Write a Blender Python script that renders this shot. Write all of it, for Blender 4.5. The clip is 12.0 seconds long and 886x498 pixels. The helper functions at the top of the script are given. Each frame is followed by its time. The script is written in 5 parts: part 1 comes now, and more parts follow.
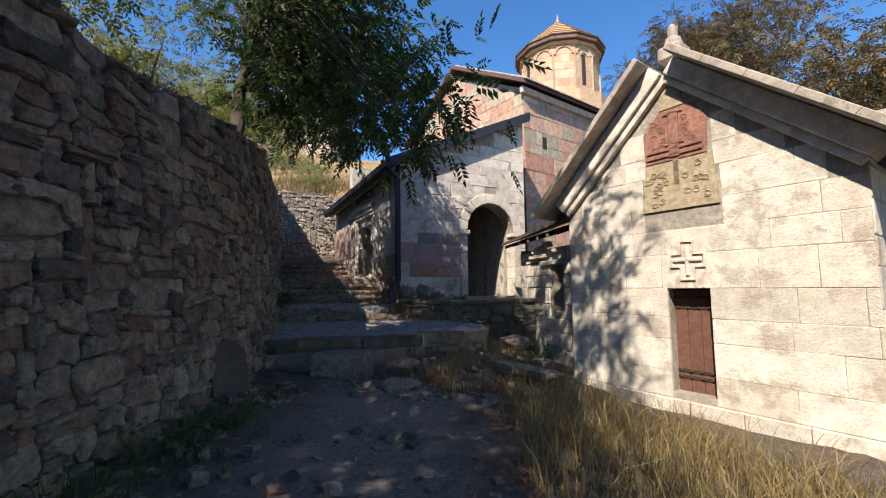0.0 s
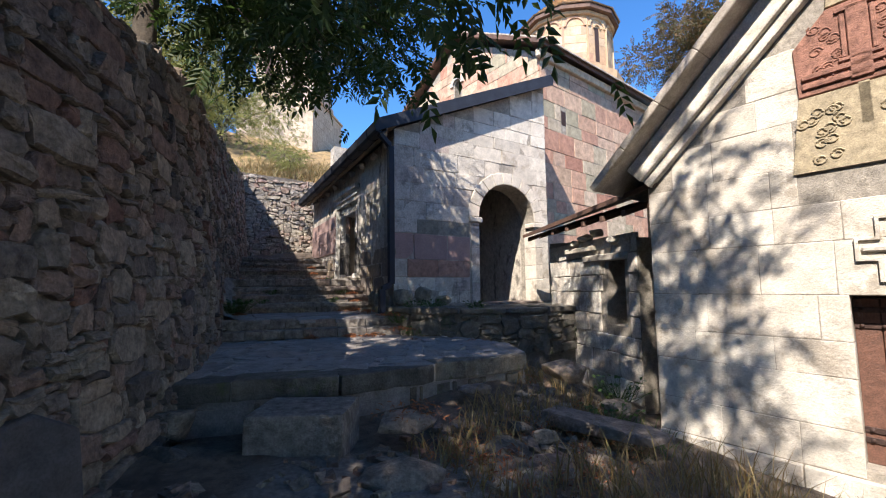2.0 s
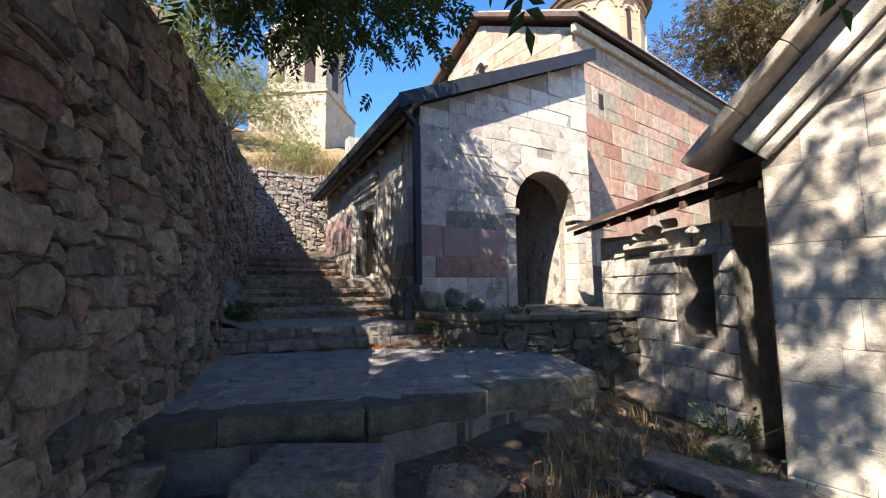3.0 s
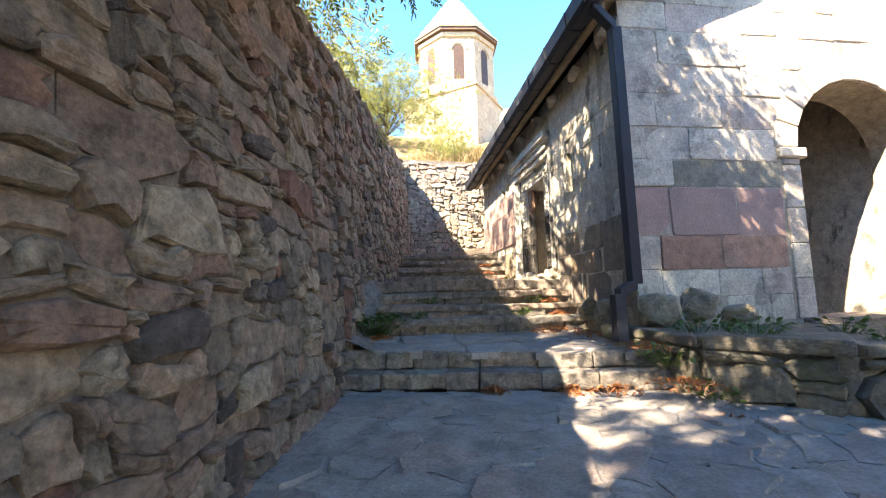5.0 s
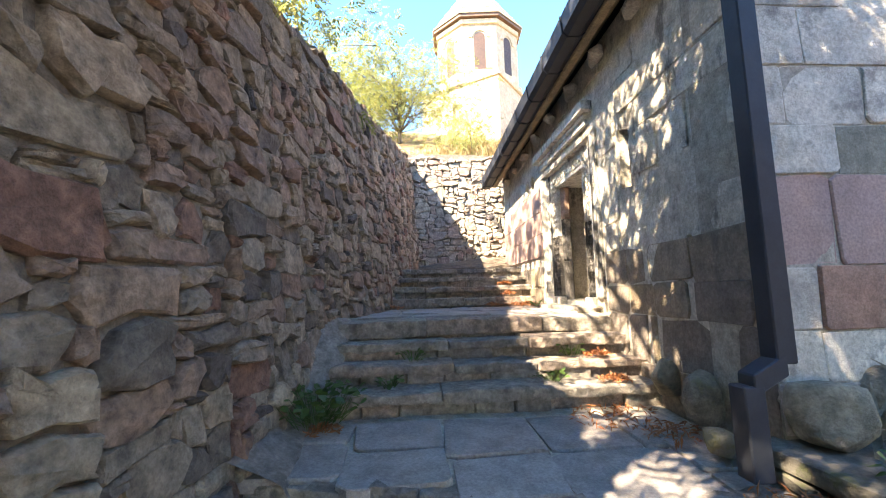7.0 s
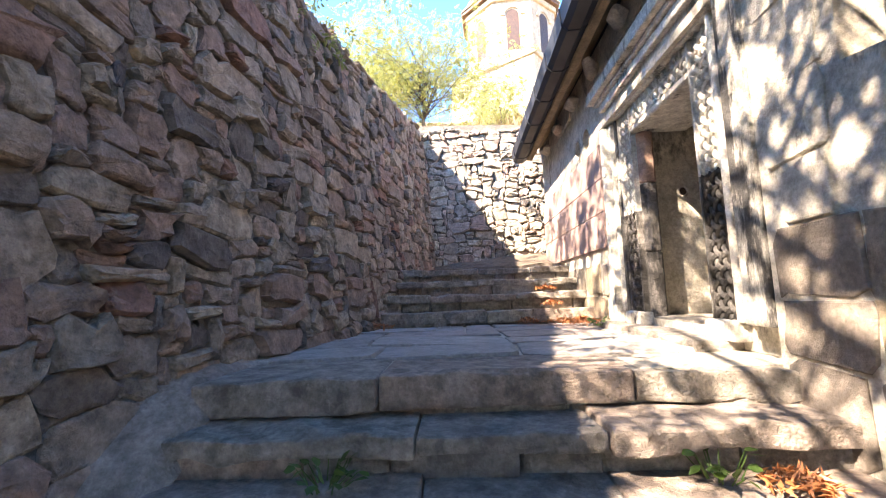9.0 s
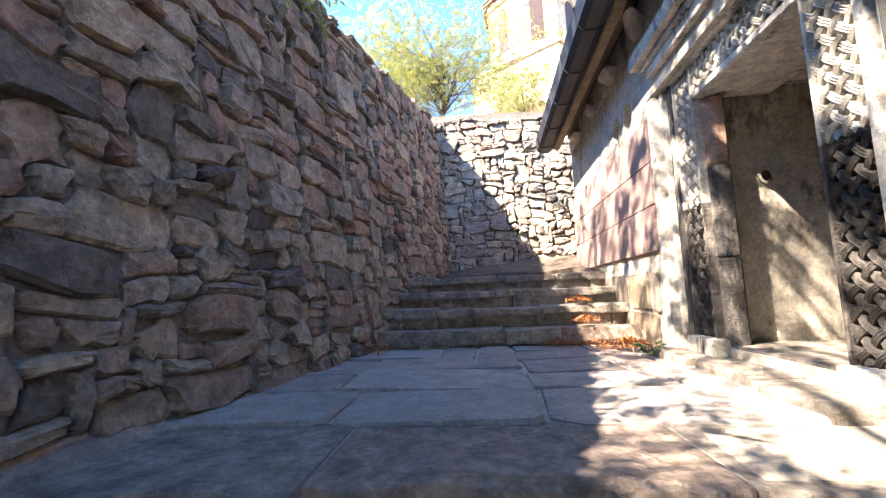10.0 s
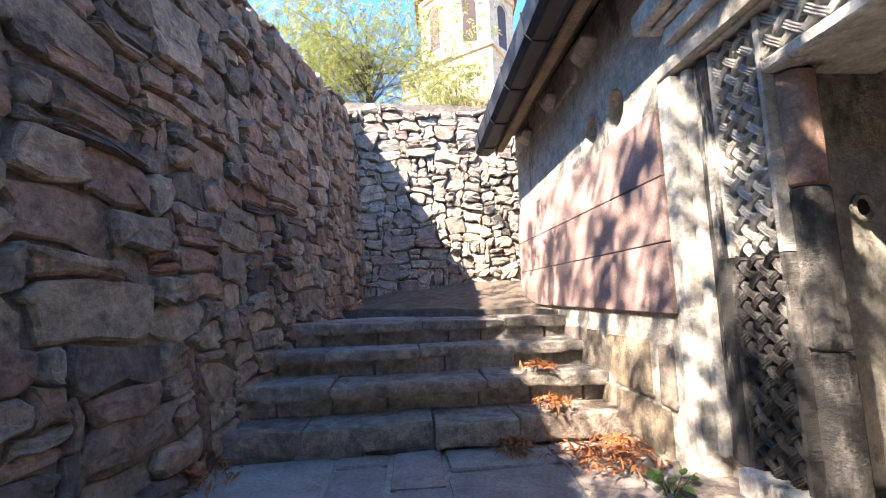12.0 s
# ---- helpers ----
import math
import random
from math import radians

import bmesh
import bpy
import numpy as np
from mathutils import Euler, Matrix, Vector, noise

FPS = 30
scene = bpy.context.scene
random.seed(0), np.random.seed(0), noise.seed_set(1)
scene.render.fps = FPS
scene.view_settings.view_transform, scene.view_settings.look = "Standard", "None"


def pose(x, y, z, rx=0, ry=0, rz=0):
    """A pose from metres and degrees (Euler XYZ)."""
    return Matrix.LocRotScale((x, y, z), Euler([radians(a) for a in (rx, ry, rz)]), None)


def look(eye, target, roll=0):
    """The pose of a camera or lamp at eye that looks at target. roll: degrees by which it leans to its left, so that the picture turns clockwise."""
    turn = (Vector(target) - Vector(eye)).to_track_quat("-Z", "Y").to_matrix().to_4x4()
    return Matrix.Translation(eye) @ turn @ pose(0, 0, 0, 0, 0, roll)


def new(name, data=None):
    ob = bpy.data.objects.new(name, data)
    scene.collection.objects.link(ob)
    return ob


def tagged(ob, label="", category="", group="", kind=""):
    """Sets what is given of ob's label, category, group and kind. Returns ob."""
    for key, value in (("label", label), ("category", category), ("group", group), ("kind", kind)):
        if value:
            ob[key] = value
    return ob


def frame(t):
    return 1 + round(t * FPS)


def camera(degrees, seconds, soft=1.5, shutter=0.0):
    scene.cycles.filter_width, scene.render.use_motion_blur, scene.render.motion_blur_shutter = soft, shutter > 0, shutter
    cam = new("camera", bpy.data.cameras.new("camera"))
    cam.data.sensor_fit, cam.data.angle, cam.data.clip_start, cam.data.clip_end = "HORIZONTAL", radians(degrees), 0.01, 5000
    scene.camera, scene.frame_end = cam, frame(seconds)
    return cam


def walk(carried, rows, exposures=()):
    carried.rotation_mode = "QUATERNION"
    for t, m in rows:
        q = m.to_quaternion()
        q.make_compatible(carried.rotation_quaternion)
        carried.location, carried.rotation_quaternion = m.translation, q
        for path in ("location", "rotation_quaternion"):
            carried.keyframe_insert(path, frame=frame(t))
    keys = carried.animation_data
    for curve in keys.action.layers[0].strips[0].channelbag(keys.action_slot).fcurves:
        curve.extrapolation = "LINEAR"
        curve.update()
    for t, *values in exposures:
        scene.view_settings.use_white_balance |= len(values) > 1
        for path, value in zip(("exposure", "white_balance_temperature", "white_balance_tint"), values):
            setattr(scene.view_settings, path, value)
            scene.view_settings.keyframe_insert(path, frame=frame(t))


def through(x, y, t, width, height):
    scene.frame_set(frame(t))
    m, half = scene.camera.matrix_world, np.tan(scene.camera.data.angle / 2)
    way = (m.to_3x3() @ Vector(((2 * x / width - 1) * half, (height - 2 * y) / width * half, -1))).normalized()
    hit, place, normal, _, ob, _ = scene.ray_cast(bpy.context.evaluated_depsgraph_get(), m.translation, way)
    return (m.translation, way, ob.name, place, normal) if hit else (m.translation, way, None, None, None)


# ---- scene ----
cam = camera(94.0, 12.0, soft=1.1)
METRES, EYE, TILT, LEAN, TURN = 14.0, 1.5, 5.3, 0.4, 0.0
ROWS = [
    (0.0, 0.0, 0.0, 0.0, 0.0, -0.0, 0.0),
    (0.5, -0.0021, 0.0533, -0.0034, -0.08, -0.01, 0.01),
    (1.0, -0.0078, 0.1076, -0.0077, -0.4, 0.06, 0.08),
    (1.5, -0.0216, 0.1573, -0.0103, -1.0, 0.05, 0.02),
    (2.0, -0.0336, 0.2031, -0.0148, -1.99, 0.14, -0.11),
    (2.5, -0.0474, 0.2498, -0.018, -3.5, 0.23, -0.54),
    (3.0, -0.0606, 0.2934, -0.0216, -0.36, 0.24, 0.07),
    (3.5, -0.0714, 0.3408, -0.0296, 7.84, 0.4, 1.43),
    (5.5, -0.1196, 0.5117, -0.031, 22.93, 0.93, 3.18),
    (6.0, -0.1238, 0.5499, -0.0213, 24.27, 0.96, 3.28),
    (6.5, -0.1293, 0.5807, -0.0174, 24.83, 0.99, 3.27),
    (7.0, -0.1396, 0.6187, -0.0148, 24.9, 1.01, 3.45),
    (9.0, -0.191, 0.7881, -0.0235, 30.22, 1.57, 4.23),
    (9.5, -0.2016, 0.8181, -0.0177, 32.68, 1.71, 4.77),
    (10.0, -0.212, 0.8507, -0.0189, 33.81, 1.84, 4.74),
    (10.5, -0.2265, 0.8835, -0.0177, 34.12, 1.8, 4.63),
    (11.0, -0.2396, 0.9112, -0.0087, 30.58, 1.64, 5.09),
    (11.5, -0.2505, 0.9339, -0.0012, 25.99, 1.45, 3.91),
    (12.0, -0.2606, 0.9509, 0.0052, 23.53, 1.33, 3.73),
]
walk(cam, [(t, pose(0, 0, EYE, TILT, LEAN, TURN) @ pose(METRES * x, METRES * y, METRES * z, 90 + pitch, roll, yaw)) for t, x, y, z, yaw, pitch, roll in ROWS],
     [(0.0, 0.85, 7000, 15), (2.5, 1.3, 6600, 15), (3.0, 1.5, 7000, 14), (3.7, 2.05, 7500, 13), (5.4, 3.15, 8600, 13), (6.5, 3.35, 8600, 13), (7.5, 3.3, 8600, 13), (9.0, 3.35, 7900, 18), (10.5, 3.08, 7500, 17), (12.0, 2.85, 7200, 16)])

# ---- light ----
SUN = Vector((-0.47, -0.883, 0.0)).normalized()
ELEV = radians(46)
world = bpy.data.worlds.new("sky")
scene.world = world
world.use_nodes = True
wn = world.node_tree.nodes
sky = wn.new("ShaderNodeTexSky")
sky.sky_type = "NISHITA"
sky.sun_disc = False
sky.sun_elevation = ELEV
sky.sun_rotation = math.atan2(SUN.x, SUN.y)
sky.altitude = 1300
sky.air_density, sky.dust_density, sky.ozone_density = 1.0, 0.0, 5.0
deep = wn.new("ShaderNodeHueSaturation")
deep.inputs["Saturation"].default_value = 1.2
world.node_tree.links.new(sky.outputs[0], deep.inputs["Color"])
world.node_tree.links.new(deep.outputs[0], wn["Background"].inputs[0])
wn["Background"].inputs[1].default_value = 0.15
lamp = bpy.data.lights.new("sun", "SUN")
lamp.energy, lamp.angle, lamp.color = 5.0, radians(0.55), (1.0, 0.94, 0.84)
sun = new("sun", lamp)
sun.matrix_world = look(Vector((0, 0, 40)) + SUN * 10, Vector((0, 0, 40)) - Vector((0, 0, 1)) * math.tan(ELEV) * 10)

# ---- materials ----
def mat(name, colours, rough=0.85, scale=6.0, vary="object", spots=0.35, stain=None, bump=0.25, fine=60.0, metal=0.0, grain=0.28):
    """A weathered surface: a palette chosen piece by piece, blotches, fine grain and relief."""
    m = bpy.data.materials.new(name)
    m.use_nodes = True
    n, l = m.node_tree.nodes, m.node_tree.links
    b = n["Principled BSDF"]
    b.inputs["Roughness"].default_value, b.inputs["Metallic"].default_value = rough, metal
    geo = n.new("ShaderNodeNewGeometry")
    ramp = n.new("ShaderNodeValToRGB")
    ramp.color_ramp.interpolation = "LINEAR"
    e = ramp.color_ramp.elements
    while len(e) < len(colours):
        e.new(0.5)
    for i, c in enumerate(colours):
        e[i].position, e[i].color = i / max(1, len(colours) - 1), (*c, 1)
    if vary == "object":
        info = n.new("ShaderNodeObjectInfo")
        l.new(info.outputs["Random"], ramp.inputs[0])
    elif vary == "island":
        l.new(geo.outputs["Random Per Island"], ramp.inputs[0])
    else:
        big = n.new("ShaderNodeTexNoise")
        big.inputs["Scale"].default_value, big.inputs["Detail"].default_value = scale * 0.2, 4
        l.new(geo.outputs["Position"], big.inputs["Vector"])
        st = n.new("ShaderNodeMapRange")
        st.inputs[1].default_value, st.inputs[2].default_value = 0.3, 0.7
        l.new(big.outputs[0], st.inputs[0])
        l.new(st.outputs[0], ramp.inputs[0])
    no = n.new("ShaderNodeTexNoise")
    no.inputs["Scale"].default_value, no.inputs["Detail"].default_value, no.inputs["Roughness"].default_value = scale, 8, 0.65
    l.new(geo.outputs["Position"], no.inputs["Vector"])
    mr = n.new("ShaderNodeMapRange")
    mr.inputs[1].default_value, mr.inputs[2].default_value = 0.3, 0.7
    mr.inputs[3].default_value, mr.inputs[4].default_value = 1 - spots, 1 + spots
    l.new(no.outputs[0], mr.inputs[0])
    mul = n.new("ShaderNodeVectorMath")
    mul.operation = "SCALE"
    l.new(ramp.outputs[0], mul.inputs[0])
    l.new(mr.outputs[0], mul.inputs["Scale"])
    fn = n.new("ShaderNodeTexNoise")
    fn.inputs["Scale"].default_value, fn.inputs["Detail"].default_value, fn.inputs["Roughness"].default_value = fine, 6, 0.7
    l.new(geo.outputs["Position"], fn.inputs["Vector"])
    fr = n.new("ShaderNodeMapRange")
    fr.inputs[1].default_value, fr.inputs[2].default_value = 0.32, 0.68
    fr.inputs[3].default_value, fr.inputs[4].default_value = 1 - grain, 1 + grain
    l.new(fn.outputs[0], fr.inputs[0])
    gr = n.new("ShaderNodeVectorMath")
    gr.operation = "SCALE"
    l.new(mul.outputs[0], gr.inputs[0])
    l.new(fr.outputs[0], gr.inputs["Scale"])
    out = gr.outputs[0]
    if stain:
        sn = n.new("ShaderNodeTexNoise")
        sn.inputs["Scale"].default_value, sn.inputs["Detail"].default_value, sn.inputs["Roughness"].default_value = stain[1], 6, 0.7
        if len(stain) > 4:
            mp = n.new("ShaderNodeMapping")
            mp.inputs["Scale"].default_value = (1, 1, stain[4])
            l.new(geo.outputs["Position"], mp.inputs["Vector"])
            l.new(mp.outputs[0], sn.inputs["Vector"])
        else:
            l.new(geo.outputs["Position"], sn.inputs["Vector"])
        sr = n.new("ShaderNodeMapRange")
        sr.inputs[1].default_value, sr.inputs[2].default_value = stain[2], stain[2] + 0.08
        sr.inputs[4].default_value = stain[3]
        l.new(sn.outputs[0], sr.inputs[0])
        mx = n.new("ShaderNodeMix")
        mx.data_type = "RGBA"
        l.new(sr.outputs[0], mx.inputs[0])
        l.new(out, mx.inputs[6])
        mx.inputs[7].default_value = (*stain[0], 1)
        out = mx.outputs[2]
    l.new(out, b.inputs["Base Color"])
    ad = n.new("ShaderNodeMath")
    l.new(fn.outputs[0], ad.inputs[0])
    l.new(no.outputs[0], ad.inputs[1])
    bp = n.new("ShaderNodeBump")
    bp.inputs["Strength"].default_value, bp.inputs["Distance"].default_value = bump, 0.03
    l.new(ad.outputs[0], bp.inputs["Height"])
    l.new(bp.outputs[0], b.inputs["Normal"])
    return m


def leafmat(name, colours, through=0.35):
    m = mat(name, colours, rough=0.55, scale=3.0, vary="island", spots=0.2, bump=0.0)
    n, l = m.node_tree.nodes, m.node_tree.links
    tr = n.new("ShaderNodeBsdfTranslucent")
    src = n["Principled BSDF"].inputs["Base Color"].links[0].from_socket
    l.new(src, tr.inputs[0])
    mx = n.new("ShaderNodeMixShader")
    mx.inputs[0].default_value = through
    l.new(n["Principled BSDF"].outputs[0], mx.inputs[1])
    l.new(tr.outputs[0], mx.inputs[2])
    l.new(mx.outputs[0], n["Material Output"].inputs[0])
    return m


RUBBLE = [(0.172, 0.141, 0.112), (0.232, 0.191, 0.144), (0.172, 0.091, 0.068), (0.258, 0.216, 0.160), (0.065, 0.056, 0.054), (0.292, 0.241, 0.176), (0.224, 0.149, 0.112), (0.138, 0.120, 0.100)]
DUST = ((0.30, 0.265, 0.215), 6.0, 0.60, 0.4)
rubble = mat("rubble_stone", RUBBLE, scale=9, spots=0.6, stain=DUST, bump=1.0, fine=30)
rubble_far = mat("rubble_stone_joined", RUBBLE, scale=9, spots=0.6, stain=DUST, bump=1.0, fine=30, vary="island")
PALE = [(0.361, 0.315, 0.257), (0.310, 0.281, 0.241), (0.327, 0.221, 0.183), (0.396, 0.357, 0.282), (0.241, 0.212, 0.183), (0.378, 0.306, 0.249)]
rubble_pale = mat("pale_rubble_stone", PALE, scale=9, spots=0.5, bump=1.0, fine=30)
rubble_pale_far = mat("pale_rubble_joined", PALE, scale=9, spots=0.5, bump=1.0, fine=30, vary="island")
mortar = mat("earthy_mortar", [(0.09, 0.08, 0.07), (0.18, 0.155, 0.13)], scale=14, vary="noise", bump=0.6)
ASH = [(0.50, 0.455, 0.385), (0.43, 0.39, 0.33), (0.54, 0.495, 0.42), (0.37, 0.33, 0.285), (0.47, 0.385, 0.335)]
cream = mat("cream_ashlar", [(0.60, 0.55, 0.465), (0.55, 0.495, 0.415), (0.63, 0.585, 0.50), (0.49, 0.445, 0.375), (0.57, 0.505, 0.42)], scale=5, spots=0.22, stain=((0.27, 0.22, 0.16), 2.2, 0.53, 0.55), bump=0.5, fine=34, grain=0.15)
grey = mat("grey_ashlar", ASH, scale=5, spots=0.3, stain=((0.15, 0.135, 0.12), 2.4, 0.55, 0.7), bump=0.6, fine=34)
pink = mat("pink_ashlar", [(0.43, 0.23, 0.16), (0.51, 0.37, 0.265), (0.37, 0.18, 0.125), (0.53, 0.43, 0.32), (0.32, 0.29, 0.205), (0.46, 0.28, 0.195)], scale=5, spots=0.35, stain=((0.22, 0.19, 0.16), 2.2, 0.62, 0.5), bump=0.3)
tower_stone = mat("beige_tower_stone", [(0.42, 0.35, 0.26), (0.37, 0.30, 0.225), (0.46, 0.385, 0.29)], scale=4, spots=0.25, stain=((0.26, 0.21, 0.15), 1.2, 0.56, 0.5), bump=0.3)
tan = mat("tan_ashlar", [(0.50, 0.36, 0.22), (0.43, 0.28, 0.17), (0.52, 0.41, 0.28), (0.40, 0.24, 0.16)], scale=4, spots=0.2, bump=0.2)
joint = mat("lime_joint", [(0.24, 0.215, 0.18), (0.36, 0.32, 0.26)], scale=12, vary="noise", bump=0.4)
plaster = mat("old_plaster", [(0.38, 0.345, 0.29), (0.52, 0.475, 0.40)], scale=8, vary="noise", spots=0.35, stain=((0.10, 0.09, 0.08), 3.0, 0.56, 0.85, 0.5), bump=0.7, fine=36)
limewash = mat("limewashed_carved_stone", [(0.64, 0.61, 0.55), (0.42, 0.39, 0.34)], scale=11, vary="noise", spots=0.35, stain=((0.04, 0.037, 0.034), 3.2, 0.56, 0.9, 0.22), bump=0.7, fine=40)
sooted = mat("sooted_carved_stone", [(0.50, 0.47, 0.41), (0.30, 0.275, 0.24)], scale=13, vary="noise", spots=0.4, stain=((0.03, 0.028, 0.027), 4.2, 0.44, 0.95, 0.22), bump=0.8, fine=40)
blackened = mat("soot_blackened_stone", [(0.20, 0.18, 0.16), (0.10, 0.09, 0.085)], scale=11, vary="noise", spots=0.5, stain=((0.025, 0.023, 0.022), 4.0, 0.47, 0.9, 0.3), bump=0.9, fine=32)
brownash = mat("brown_footing_ashlar", [(0.25, 0.19, 0.125), (0.20, 0.165, 0.13), (0.17, 0.14, 0.12), (0.28, 0.22, 0.15)], scale=6, spots=0.4, stain=((0.09, 0.08, 0.07), 2.6, 0.54, 0.7, 0.5), bump=0.7, fine=36)
panel = mat("pink_slab", [(0.33, 0.22, 0.195), (0.28, 0.19, 0.17)], scale=4, vary="object", spots=0.15, bump=0.12)
redrelief = mat("red_carved_stone", [(0.31, 0.15, 0.105), (0.22, 0.105, 0.075)], scale=12, vary="noise", spots=0.45, bump=0.5)
ochre = mat("ochre_carved_stone", [(0.38, 0.31, 0.20), (0.30, 0.25, 0.165)], scale=12, vary="noise", bump=0.3)
step = mat("worn_step_stone", [(0.19, 0.165, 0.14), (0.25, 0.22, 0.185), (0.155, 0.138, 0.125), (0.26, 0.195, 0.155)], rough=0.85, scale=9, spots=0.55, stain=((0.085, 0.075, 0.065), 5.0, 0.55, 0.65), bump=1.0, fine=30)
flag = mat("grey_flagstone", [(0.22, 0.20, 0.185), (0.26, 0.235, 0.215), (0.195, 0.178, 0.168), (0.27, 0.215, 0.19)], rough=0.7, scale=5, spots=0.32, stain=((0.11, 0.10, 0.09), 4.0, 0.58, 0.5), bump=0.55, fine=45)
earth = mat("dry_earth", [(0.07, 0.055, 0.042), (0.13, 0.10, 0.075), (0.10, 0.075, 0.055)], rough=0.95, scale=8, vary="noise", spots=0.5, stain=((0.12, 0.05, 0.025), 9.0, 0.62, 0.5), bump=0.9, fine=90)
slope = mat("dry_grass_slope", [(0.20, 0.14, 0.07), (0.32, 0.22, 0.10), (0.15, 0.12, 0.055)], rough=0.95, scale=3, vary="noise", spots=0.5, bump=0.9)
darkmetal = mat("dark_blue_painted_metal", [(0.022, 0.026, 0.036), (0.03, 0.034, 0.045)], rough=0.55, scale=4, vary="noise", spots=0.25, bump=0.05, grain=0.06)
darkmetal.node_tree.nodes["Principled BSDF"].inputs["Specular IOR Level"].default_value = 0.25
rooftile = mat("stone_roof_slab", [(0.40, 0.35, 0.28), (0.34, 0.30, 0.25)], scale=5, vary="noise", stain=((0.16, 0.12, 0.07), 4, 0.58, 0.6), bump=0.4)
conetile = mat("orange_lichen_roof", [(0.36, 0.19, 0.09), (0.45, 0.29, 0.15), (0.28, 0.18, 0.11)], scale=5, vary="object", spots=0.35, bump=0.4)
mossy = mat("dark_mossy_stone", [(0.10, 0.09, 0.075), (0.14, 0.125, 0.10), (0.08, 0.075, 0.065)], scale=7, spots=0.5, stain=((0.07, 0.085, 0.03), 4.0, 0.58, 0.7), bump=0.8, fine=40)
mossy_pale = mat("mossy_boulder_stone", [(0.24, 0.20, 0.145), (0.20, 0.175, 0.14), (0.28, 0.24, 0.17)], scale=7, spots=0.5, stain=((0.15, 0.13, 0.05), 4.0, 0.55, 0.7), bump=1.0, fine=32)
rust = mat("rusty_sheet_roof", [(0.09, 0.055, 0.042), (0.14, 0.075, 0.05)], rough=0.7, scale=6, vary="noise", bump=0.2)
doorwood = mat("brown_door_wood", [(0.105, 0.05, 0.035), (0.14, 0.065, 0.042)], rough=0.6, scale=10, vary="object", stain=((0.30, 0.25, 0.21), 3.0, 0.62, 0.7, 0.3), bump=0.3)
# Iron fittings, and also the dark sheets and strips that stand for shade.
iron = mat("dark_iron_and_shade", [(0.055, 0.035, 0.03), (0.08, 0.045, 0.035)], rough=0.55, scale=20, vary="noise", metal=0.4)
bark = mat("grey_brown_bark", [(0.07, 0.055, 0.04), (0.11, 0.09, 0.07)], rough=0.95, scale=14, vary="noise", bump=1.0)
leaf = leafmat("dark_green_leaf", [(0.030, 0.058, 0.014), (0.055, 0.095, 0.022), (0.04, 0.075, 0.016)], 0.45)
leaf_far = leafmat("pale_green_leaf", [(0.20, 0.23, 0.06), (0.27, 0.27, 0.09), (0.14, 0.18, 0.05)], 0.4)
leaf_autumn = leafmat("autumn_leaf", [(0.12, 0.085, 0.03), (0.17, 0.09, 0.03), (0.08, 0.08, 0.025), (0.10, 0.09, 0.04)], 0.3)
straw = leafmat("dry_straw_grass", [(0.30, 0.21, 0.09), (0.22, 0.14, 0.06), (0.16, 0.15, 0.06), (0.36, 0.27, 0.13)], 0.3)
weed = leafmat("green_weed_leaf", [(0.04, 0.085, 0.015), (0.06, 0.11, 0.02)], 0.3)
litter = leafmat("rust_brown_fallen_leaf", [(0.26, 0.085, 0.03), (0.33, 0.13, 0.045), (0.18, 0.06, 0.025)], 0.15)
limed = mat("worn_limewashed_stone", [(0.66, 0.62, 0.54), (0.55, 0.51, 0.44), (0.60, 0.54, 0.46)], scale=6, spots=0.3, stain=((0.24, 0.20, 0.15), 2.6, 0.55, 0.7), bump=0.8, fine=30)
bluebloom = mat("pale_plaster_white", [(0.62, 0.58, 0.50), (0.55, 0.50, 0.42)], scale=5, vary="noise", bump=0.3)


